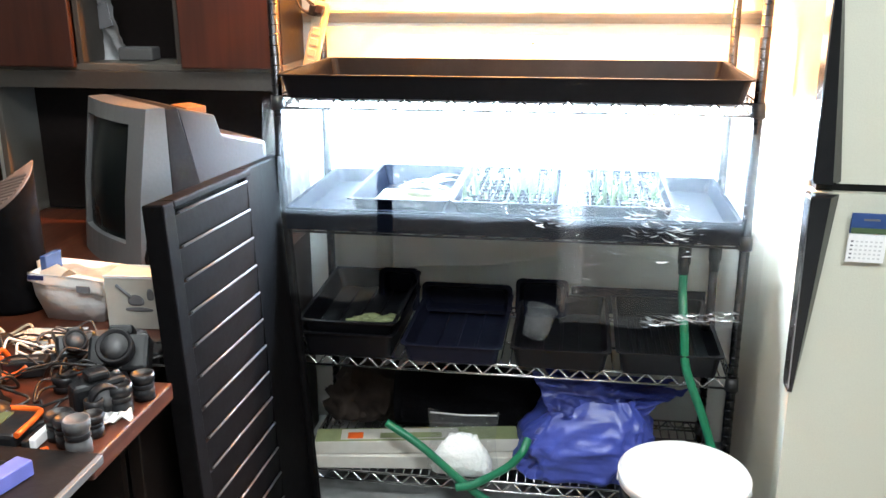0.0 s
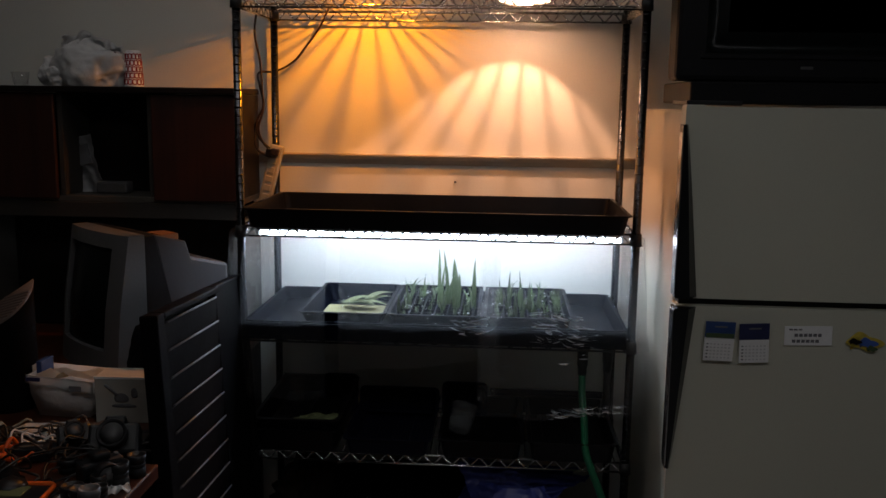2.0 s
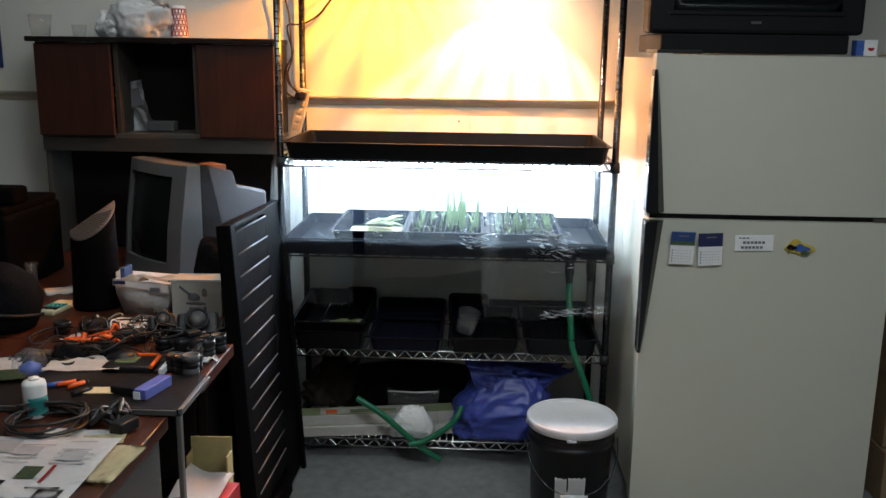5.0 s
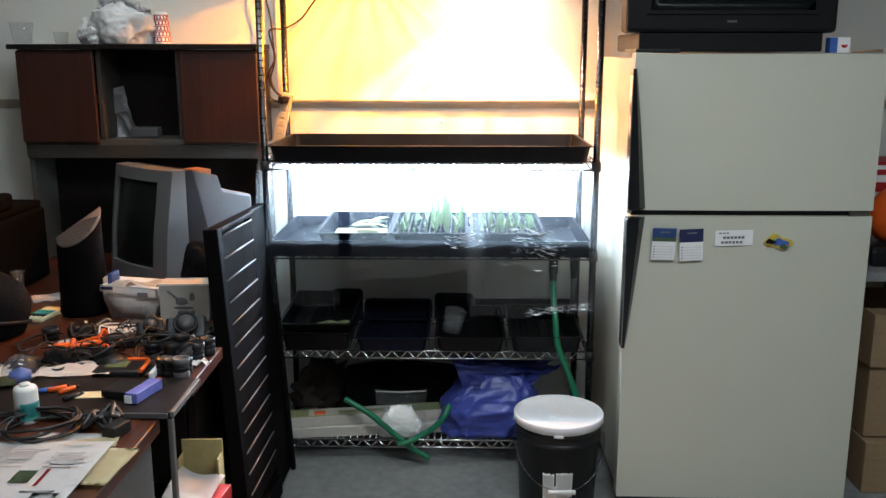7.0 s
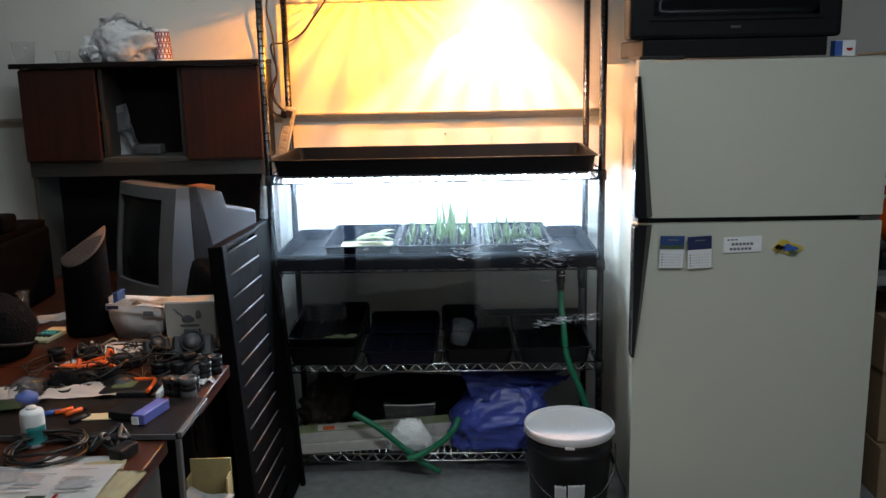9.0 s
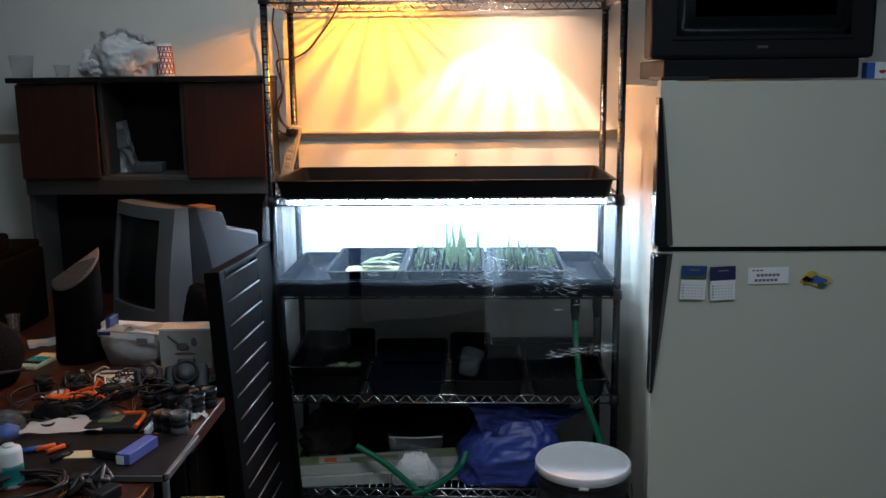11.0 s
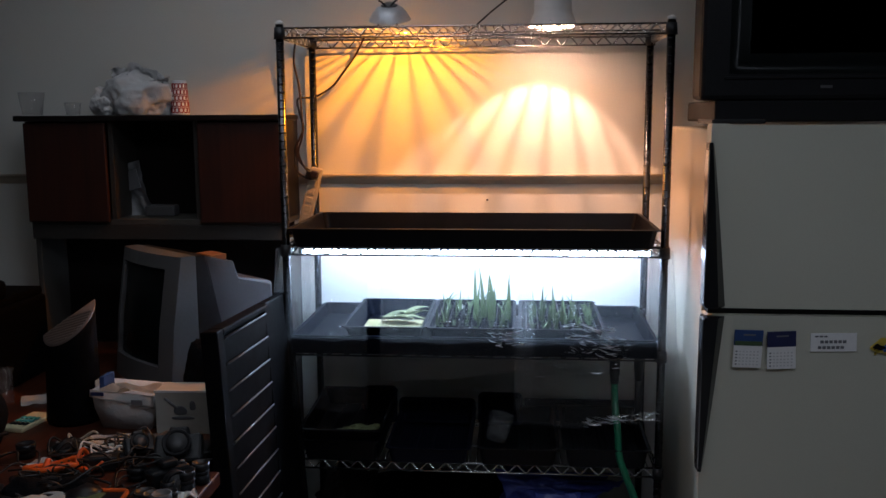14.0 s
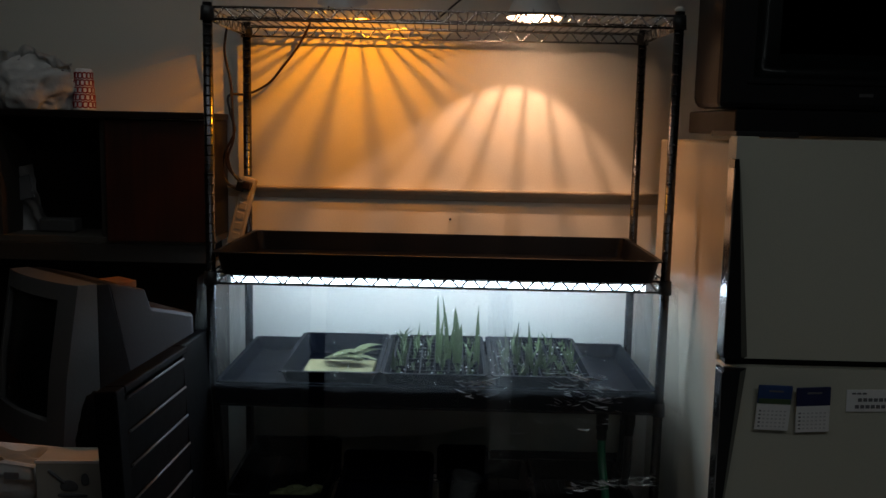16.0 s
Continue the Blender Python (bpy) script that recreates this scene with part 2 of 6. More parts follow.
INKLIGHT = mat("light_ink", (0.6, 0.6, 0.6), 0.8, vary=0.1)
GREENPRINT = mat("green_print", (0.06, 0.10, 0.045), 0.7, vary=0.2)
SKYPRINT = mat("sky_print", (0.022, 0.06, 0.19), 0.6, vary=0.3, grain=25)
YELLOW = mat("yellow_print", (0.6, 0.45, 0.06), 0.6, vary=0.3, grain=60)
CREAM = mat("cream_paper", (0.62, 0.55, 0.33), 0.8, vary=0.08)
FOIL = mat("silver_foil", (0.6, 0.6, 0.61), 0.35, 0.25, vary=0.2, grain=25, bump=0.4)
POSTERM = mat("poster_print", (0.03, 0.07, 0.24), 0.5, vary=0.35, grain=6, blotch=3)
BAGWHITE = mat("white_bag_plastic", (0.68, 0.67, 0.66), 0.4, vary=0.08, grain=30, bump=0.5)
CLOTH = mat("black_cloth", (0.006, 0.006, 0.007), 0.9, vary=0.3, grain=120, bump=0.4, specular=0.08)
TVBLACK = mat("television_plastic", (0.011, 0.011, 0.012), 0.5, vary=0.2, grain=90, bump=0.05, specular=0.14)
FILM = film("clear_film", 0.042, 0.7, wrinkle=0.5, scale=9)
FILMHIGHLIGHT = mat("film_highlight", (0.8, 0.84, 0.88), 0.3, 0.9, vary=0.1, grain=200, bump=0.3)
FILMFOLD = film("folded_film", 0.05, 1.0, wrinkle=1.0, scale=26)
FILMTHIN = film("thin_film", 0.04, 0.9, wrinkle=0.5, scale=12)
BAGCLEAR = film("zip_bag_film", 0.05, 0.8, scale=30)
CUPM = film("milky_cup", 0.13, 0.6, wrinkle=0.0)
TUMBLER = film("tumbler_plastic", 0.08, 0.8, wrinkle=0.0)
TUBEGLOW = glow("tube_glow", (0.62, 0.82, 1.0), TUBE_POWER)
AMBERGLOW = frosted("amber_glow", (1.0, 0.36, 0.012), 240)
WARMGLOW = frosted("warm_glow", (1.0, 0.58, 0.34), 850)
CEILGLOW = glow("ceiling_glow", (0.93, 1.0, 0.93), 6)


# ---- building blocks ----
def box(bm, x0, y0, z0, x1, y1, z1, bevel=0.0, seg=2, taper=None):
    """An upright box; taper=(dx, dy) pulls the bottom in on each side."""
    v = bmesh.ops.create_cube(bm, size=1.0)["verts"]
    for p in v:
        lo = p.co.z < 0
        p.co.x = (x0 + x1) / 2 + p.co.x * (x1 - x0)
        p.co.y = (y0 + y1) / 2 + p.co.y * (y1 - y0)
        p.co.z = z0 if lo else z1
        if taper and lo:
            p.co.x += taper[0] * (1 if p.co.x < (x0 + x1) / 2 else -1)
            p.co.y += taper[1] * (1 if p.co.y < (y0 + y1) / 2 else -1)
    if bevel:
        es = {e for p in v for e in p.link_edges}
        bmesh.ops.bevel(bm, geom=list(es), offset=bevel, segments=seg, affect="EDGES", profile=0.5)
    return bm


def tube(bm, pts, r, seg=8, closed=False, caps=True):
    """A round rod or hose along a line of points."""
    pts = [Vector(p) for p in pts]
    rings, n = [], len(pts)
    ref = Vector((0.3, 0.2, 1)).normalized()
    for i, p in enumerate(pts):
        a = pts[i - 1] if (i or closed) else p
        b = pts[(i + 1) % n] if (i < n - 1 or closed) else p
        d = (b - a).normalized() if (b - a).length > 1e-9 else Vector((0, 0, 1))
        s = d.cross(ref)
        if s.length < 1e-3:
            s = d.cross(Vector((1, 0, 0)))
        s.normalize()
        u = s.cross(d)
        rad = r(i / max(1, n - 1)) if callable(r) else r
        rings.append([bm.verts.new(p + rad * (math.cos(2 * math.pi * k / seg) * s + math.sin(2 * math.pi * k / seg) * u)) for k in range(seg)])
    for i in range(n if closed else n - 1):
        q, w = rings[i], rings[(i + 1) % n]
        for k in range(seg):
            bm.faces.new((q[k], q[(k + 1) % seg], w[(k + 1) % seg], w[k])).smooth = True
    if caps and not closed:
        bm.faces.new(rings[0][::-1])
        bm.faces.new(rings[-1])
    return bm


def lathe(bm, profile, seg=32, at=(0, 0, 0), cap=True):
    """A turned form from (radius, height) pairs."""
    rings = [[bm.verts.new((at[0] + r * math.cos(2 * math.pi * k / seg), at[1] + r * math.sin(2 * math.pi * k / seg), at[2] + z)) for k in range(seg)] for r, z in profile]
    for a, b in zip(rings, rings[1:]):
        for k in range(seg):
            bm.faces.new((a[k], a[(k + 1) % seg], b[(k + 1) % seg], b[k])).smooth = True
    if cap and profile[0][0] > 1e-6:
        bm.faces.new(rings[0][::-1])
    if cap and profile[-1][0] > 1e-6:
        bm.faces.new(rings[-1])
    return bm


def sheet(bm, fn, nu, nv, thick=0.0):
    """A curved sheet from fn(u, v), u and v from 0 to 1."""
    g = [[bm.verts.new(fn(i / nu, j / nv)) for j in range(nv + 1)] for i in range(nu + 1)]
    fs = [bm.faces.new((g[i][j], g[i + 1][j], g[i + 1][j + 1], g[i][j + 1])) for i in range(nu) for j in range(nv)]
    for q in fs:
        q.smooth = True
    if thick:
        bmesh.ops.solidify(bm, geom=fs, thickness=thick)
    return bm


def blob(bm, at, size, lumps=0.12, freq=6.0, sub=3, seed=0.0):
    """A soft, lumpy closed form, flattened on the bottom."""
    v = bmesh.ops.create_icosphere(bm, subdivisions=sub, radius=1.0)["verts"]
    for p in v:
        n = noise.noise(p.co * freq * 0.3 + Vector((seed, seed * 2, 0))) + 0.5 * noise.noise(p.co * freq * 0.8 + Vector((0, seed, 3)))
        q = p.co * (1 + lumps * n)
        q.z = max(q.z, -0.72)
        p.co = Vector((at[0] + q.x * size[0], at[1] + q.y * size[1], at[2] + q.z * size[2]))
    for q in bm.faces:
        q.smooth = True
    return bm


def smooth_line(pts, n=8):
    """Points on a soft curve through the given ones."""
    pts = [Vector(p) for p in pts]
    out = []
    for i in range(len(pts) - 1):
        p0, p1, p2, p3 = pts[max(0, i - 1)], pts[i], pts[i + 1], pts[min(len(pts) - 1, i + 2)]
        for k in range(n):
            t = k / n
            out.append(0.5 * ((2 * p1) + (p2 - p0) * t + (2 * p0 - 5 * p1 + 4 * p2 - p3) * t * t + (3 * p1 - p0 - 3 * p2 + p3) * t ** 3))
    return out + [pts[-1]]


def mesh_of(name, bm, material):
    me = bpy.data.meshes.new(name)
    bmesh.ops.recalc_face_normals(bm, faces=bm.faces)
    bm.to_mesh(me)
    bm.free()
    me.materials.append(material)
    return me


def part(name, bm, material, parent, label=""):
    ob = new(name, mesh_of(name, bm, material))
    ob.parent = parent
    return tagged(ob, label=label)


def piece(name, me, parent, at):
    ob = new(name, me)
    ob.parent = parent
    ob.location = at
    return ob


def thing(name, label, category, at=(0, 0, 0), rz=0.0, group="", rx=0.0, ry=0.0):
    ob = new(name)
    ob.empty_display_size = 0.05
    ob.matrix_world = pose(*at, rx, ry, rz)
    return tagged(ob, label, category, group)


def single(name, bm, material, label, category, at=(0, 0, 0), rz=0.0, group="", kind="", rx=0.0, ry=0.0):
    ob = new(name, mesh_of(name, bm, material))
    ob.matrix_world = pose(*at, rx, ry, rz)
    return tagged(ob, label, category, group, kind)


B = bmesh.new

# ---- the room ----
WALL_Y = 0.50


def slab(name, x0, y0, z0, x1, y1, z1, material, label, category):
    return single(name, box(B(), x0, y0, z0, x1, y1, z1), material, label, category, kind="structure")


slab("floor", -4.2, -8.5, -0.1, 5.0, WALL_Y, 0.0, CONCRETE, "grey stained concrete floor", "floor")
slab("wall_north", -4.2, WALL_Y, 0, 5.0, WALL_Y + 0.12, 2.75, WALL, "unseen off-white wall, set far out to dim bounced light behind the shelving", "wall")
# added walls and ceiling out of view; distance and grey ceiling weaken the bounce
slab("wall_south", -4.2, -8.62, 0, 5.0, -8.5, 2.75, WALL, "unseen off-white wall, set far out to dim bounced light", "wall")
slab("wall_west", -4.32, -8.62, 0, -4.2, WALL_Y + 0.12, 2.75, WALL, "unseen off-white wall, set far out to dim bounced light", "wall")
slab("wall_east", 5.0, -8.62, 0, 5.12, WALL_Y + 0.12, 2.75, WALL, "unseen off-white wall, set far out to dim bounced light", "wall")
slab("ceiling", -4.32, -8.62, 2.75, 5.12, WALL_Y + 0.12, 2.85, CEIL, "unseen ceiling, greyed to dim bounced light", "ceiling")
bm = B()
rail_ends = [[bm.verts.new((x, WALL_Y - dy, z)) for dy, z in ((0.001, 1.372), (0.024, 1.372), (0.026, 1.369), (0.025, 1.364), (0.012, 1.352), (0.006, 1.337), (0.001, 1.335))] for x in (-4.2, 5.0)]
for k in range(7):
    bm.faces.new((rail_ends[0][k], rail_ends[0][(k + 1) % 7], rail_ends[1][(k + 1) % 7], rail_ends[1][k]))
for ring in rail_ends:
    bm.faces.new(ring)
single("trim", bm, RAIL, "painted beige chair rail along the wall", "chair rail", kind="structure")
single("wall_screw", lathe(B(), [(0.0, -0.002), (0.004, -0.002), (0.003, 0.002), (0.0, 0.003)], 10), CAPM, "small dark screw in the wall", "screw", (0.03, WALL_Y - 0.002, 1.276), rx=90)
# bodies for the added lamps, out of view
for lx, ly, watts in UNSEEN_LAMPS:
    lampbox = thing("unseen_lamp", "unseen white ceiling lamp added for overhead light", "ceiling lamp", (lx, ly, 2.66), group="ceiling lamps")
    part("housing", box(B(), -0.62, -0.16, 0.02, 0.62, 0.16, 0.09, 0.008), WHITEPL, lampbox)
    part("diffuser", box(B(), -0.6, -0.14, 0.0, 0.6, 0.14, 0.02, 0.004), CEILGLOW, lampbox)
bm = sheet(B(), lambda u, v: (u * 0.62, 0.004 * math.sin(7 * u) * v, v * 0.9), 8, 6, 0.001)
poster = thing("poster", "dark blue printed poster on the wall", "poster", (-2.47, WALL_Y - 0.012, 1.465))
part("sheet", bm, POSTERM, poster)
part("printed_bar", box(B(), 0.42, -0.006, 0.32, 0.585, -0.004, 0.345), PAPER, poster)
part("printed_spot", box(B(), 0.50, -0.006, 0.12, 0.53, -0.004, 0.15), YELLOW, poster)

# ---- wire shelving unit ----
XS, YF, YBK = 0.6, 0.0, 0.443
unit = thing("shelving_unit", "chrome wire shelving unit with five shelves", "shelving unit", (0, 0, 0))
bm = B()
tube(bm, [(0, 0, 0.03), (0, 0, 1.868)], 0.0125, 14)
for k in range(71):
    z = 0.06 + k * 0.0254
    lathe(bm, [(0.0125, -0.0022), (0.0136, -0.0012), (0.0136, 0.0012), (0.0125, 0.0022)], 14, (0, 0, z))
post_me = mesh_of("post", bm, POSTM)
foot_me = mesh_of("foot", lathe(B(), [(0.0, 0.0), (0.02, 0.0), (0.02, 0.006), (0.008, 0.012), (0.008, 0.035), (0.0, 0.036)], 14), CHROME)
cap_me = mesh_of("cap", lathe(B(), [(0.0, 0.012), (0.006, 0.012), (0.0135, 0.006), (0.0135, 0.0), (0.0, 0.0)], 14), WHITEPL)
SHELVES = [("bottom", 0.092), ("lower", 0.455), ("tray", 0.842), ("upper", 1.174), ("top", 1.857)]
for sx in (-XS, XS):
    for sy in (YF, YBK):
        p = piece("post", post_me, unit, (sx, sy, 0))
        piece("foot", foot_me, p, (0, 0, 0))
        piece("cap", cap_me, p, (0, 0, 1.868))
collar_me = mesh_of("collar", lathe(B(), [(0.0135, -0.034), (0.0185, -0.034), (0.0165, 0.002), (0.0135, 0.002)], 16), CAPM)
wire_me = mesh_of("wire", tube(B(), [(0, 0.006, 0), (0, YBK - 0.006, 0)], 0.0021, 6), CHROME)


def truss(length, axis, drop=0.03, step=0.056):
    bm = B()
    along = (lambda s, z: (s, 0, z)) if axis == "x" else (lambda s, z: (0, s, z))
    tube(bm, [along(0, 0), along(length, 0)], 0.0033, 8)
    tube(bm, [along(0, -drop), along(length, -drop)], 0.0033, 8)
    n = int(length / step)
    pts = []
    for k in range(n + 1):
        c = length * k / n
        w = 0.45 * length / n
        pts += [along(max(0, c - 0.1 * w), -drop + 0.002), along(min(length, c + 0.1 * w), -drop + 0.002)]
        if k < n:
            m = c + 0.5 * length / n
            pts += [along(m - 0.1 * w, -0.002), along(m + 0.1 * w, -0.002)]
    tube(bm, pts, 0.0028, 6)
    return bm


long_me = mesh_of("truss", truss(2 * XS - 0.03, "x"), CHROME)
# chrome truss in a darker colour: the shade below the flood tray
shaded_me = mesh_of("truss", truss(2 * XS - 0.03, "x"), SHADEDWIRE)
short_me = mesh_of("truss", truss(YBK - 0.03, "y"), CHROME)
for level, z in SHELVES:
    bm = B()
    for yy in (0.17, 0.415):
        tube(bm, [(-XS + 0.01, yy, z - 0.0055), (XS - 0.01, yy, z - 0.0055)], 0.003, 6)
    deck = part("shelf", bm, CHROME, unit)
    for yy in (YF, YBK):
        piece("truss", shaded_me if 0.8 < z < 0.9 else long_me, deck, (-XS + 0.015, yy, z))
    for xx in (-XS, XS):
        piece("truss", short_me, deck, (xx, 0.015, z))
        for yy in (YF, YBK):
            piece("collar", collar_me, deck, (xx, yy, z))
    for k in range(46):
        piece("wire", wire_me, deck, (-XS + 0.034 + k * 0.0252, 0, z + 0.001))


def open_tray(x0, x1, y0, y1, z0, z1, wall=0.003, slope=0.012, lip=0.008, bm=None):
    """A thin-walled plastic tray with sloping sides and a turned-out lip."""
    bm = bm or B()
    loops = []
    for inset, z in ((0, z0), (-slope, z1 - 0.004), (-slope - lip, z1 - 0.004), (-slope - lip, z1), (-slope + wall, z1), (wall, z0 + wall)):
        a, b, c, d = x0 + slope + lip + inset, x1 - slope - lip - inset, y0 + slope + lip + inset, y1 - slope - lip - inset
        r = 0.018
        ring = []
        for cx, cy, a0 in ((b - r, d - r, 0), (a + r, d - r, 90), (a + r, c + r, 180), (b - r, c + r, 270)):
            for k in range(5):
                an = radians(a0 + 22.5 * k)
                ring.append(bm.verts.new((cx + r * math.cos(an), cy + r * math.sin(an), z)))
        loops.append(ring)
    n = len(loops[0])
    for p, q in zip(loops, loops[1:]):
        for k in range(n):
            bm.faces.new((p[k], p[(k + 1) % n], q[(k + 1) % n], q[k]))
    bm.faces.new(loops[0][::-1])
    bm.faces.new(loops[-1])
    return bm


def floor_ribs(parent, x0, x1, y0, y1, z, n, material):
    """Raised ribs across a tray's floor, each a piece of its own."""
    me = mesh_of("rib", box(B(), -0.004, y0 + 0.03, z, 0.004, y1 - 0.03, z + 0.006, 0.001), material)
    for k in range(n):
        piece("rib", me, parent, (x0 + (x1 - x0) * (k + 1) / (n + 1), 0, 0))


# upper flood tray, empty
tray = thing("flood_tray", "large black plastic flood tray, empty, on a wire shelf", "tray", (0, 0, 1.1755), group="flood trays")
part("basin", open_tray(-0.578, 0.578, -0.075, 0.425, 0.002, 0.062), TRAYM, tray)
rib_me = mesh_of("rib", box(B(), -0.54, -0.004, 0.0052, 0.54, 0.004, 0.011, 0.002), TRAYM)
for yy in (0.05, 0.17, 0.29):
    piece("rib", rib_me, tray, (0, yy, 0))

# lower flood tray with drains
tray = thing("flood_tray", "large black plastic flood tray holding seedling trays", "tray", (0, 0, 0.8435), group="flood trays")
part("basin", open_tray(-0.585, 0.585, -0.04, 0.482, 0.002, 0.044), TRAYD, tray)
part("front_skirt", box(B(), -0.58, -0.0455, -0.014, 0.58, -0.0405, 0.04, 0.002), TRAYD, tray)
fit_prof = [(0.0, 0.0), (0.014, 0.0), (0.014, -0.02), (0.024, -0.022), (0.024, -0.04), (0.017, -0.046), (0.017, -0.095), (0.014, -0.1), (0.014, -0.125), (0.0, -0.125)]
for xx, yy in ((0.462, 0.06), (0.545, 0.10)):
    part("drain_fitting", lathe(B(), fit_prof[::-1], 18, (xx, yy, 0.0)), BLACK, tray)
part("drain_cap", lathe(B(), [(0.0, 0.026), (0.016, 0.026), (0.018, 0.02), (0.018, 0.004), (0.0, 0.004)], 18, (0.45, 0.04, 0.0)), BLACK, tray)
part("overflow_pipe", tube(B(), [(0.545, 0.10, -0.12), (0.545, 0.10, -0.22), (0.54, 0.12, -0.3)], 0.012, 12), BLACK, tray)

# green hose hanging from the drain
pts = smooth_line([(0.462, 0.06, 0.735), (0.463, 0.045, 0.66), (0.468, -0.005, 0.58), (0.474, -0.022, 0.5), (0.494, -0.03, 0.44), (0.53, -0.04, 0.35), (0.565, -0.075, 0.24), (0.6, -0.11, 0.12), (0.612, -0.14, 0.013)])
single("garden_hose", tube(B(), pts, 0.0115, 12), HOSEM, "green rubber hose hanging from the tray drain", "hose")
pts = smooth_line([(-0.328, -0.02, 0.267), (-0.242, -0.03, 0.217), (-0.18, -0.032, 0.166), (-0.135, -0.034, 0.126), (-0.07, -0.036, 0.073), (-0.005, -0.036, 0.033)])
single("garden_hose", tube(B(), pts, 0.0115, 12), HOSEM, "short green hose lying across the bottom shelf", "hose")
pts = smooth_line([(-0.124, -0.058, 0.1), (-0.085, -0.058, 0.11), (-0.048, -0.05, 0.126), (0.017, -0.04, 0.166), (0.054, -0.03, 0.206), (0.07, 0.0, 0.235)])
single("garden_hose", tube(B(), pts, 0.0115, 12), HOSEM, "curved green hose end on the bottom shelf", "hose")

# grow light under the upper shelf
lamp = thing("grow_light", "white fluorescent grow light under the shelf", "grow light", (0, 0.2, 1.131))
part("housing", box(B(), -0.585, -0.17, 0.027, 0.585, 0.15, 0.033, 0.001), WHITEPL, lamp)
for yy in (-0.1, 0.0, 0.1):
    tb = part("tube", tube(B(), [(-0.566, yy, 0.012), (0.566, yy, 0.012)], 0.0125, 14), TUBEGLOW, lamp)
    for xx in (-0.58, 0.568):
        part("socket", box(B(), xx, yy - 0.014, -0.004, xx + 0.012, yy + 0.014, 0.0265, 0.002), WHITEPL, tb)
bm = B()
for xx in (-0.4, 0.4):
    tube(bm, [(xx, 0, 0.033), (xx, 0, 0.044)], 0.002, 6)
part("hanger", bm, CHROME, lamp)

# propagation trays in the flood tray
Z0 = 0.852


def leaf_blade(bm, at, height, width, lean, bend, twist):
    """One long, folded blade that tapers to a tip and bends over."""
    n, d = 7, Vector((math.cos(lean), math.sin(lean), 0))
    s = Vector((math.cos(twist), math.sin(twist), 0))
    prev = None
    for k in range(n + 1):
        t = k / n
        c = Vector(at) + Vector((0, 0, height * (t - 0.12 * bend * t * t))) + d * (height * bend * t * t * 0.5)
        w = width * (0.55 + 1.1 * t - 1.6 * t * t) if t < 0.97 else 0.0004
        row = [bm.verts.new(c - s * w), bm.verts.new(c + s.cross(Vector((0, 0, 1))) * w * 0.35), bm.verts.new(c + s * w)]
        if prev:
            for i in (0, 1):
                bm.faces.new((prev[i], prev[i + 1], row[i + 1], row[i])).smooth = True
        prev = row


rng = random.Random(4)
tr = thing("propagation_tray", "black seed tray with a yellow foam pad and pale cuttings", "seed tray", (0, 0, Z0), group="seed trays")
part("basin", open_tray(-0.425, -0.152, -0.015, 0.445, 0.0, 0.06, slope=0.02), TRAYD, tr)
part("foam_pad", box(B(), -0.375, 0.022, 0.004, -0.178, 0.235, 0.03, 0.005), SPONGE, tr)
for k in range(7):
    bm = B()
    a = rng.uniform(-0.5, 0.9)
    cx, cy = rng.uniform(-0.27, -0.19), rng.uniform(0.12, 0.3)
    sheet(bm, lambda u, v: (cx + (u - 0.5) * 0.13 * math.cos(a) - (v - 0.5) * 0.035 * math.sin(a) * math.sin(math.pi * (0.1 + 0.9 * u)), cy + (u - 0.5) * 0.13 * math.sin(a) + (v - 0.5) * 0.035 * math.cos(a) * math.sin(math.pi * (0.1 + 0.9 * u)), 0.034 + 0.004 * k + 0.014 * math.sin(3 * u)), 8, 3, 0.001)
    part("cutting", bm, LEAFPALE, tr)


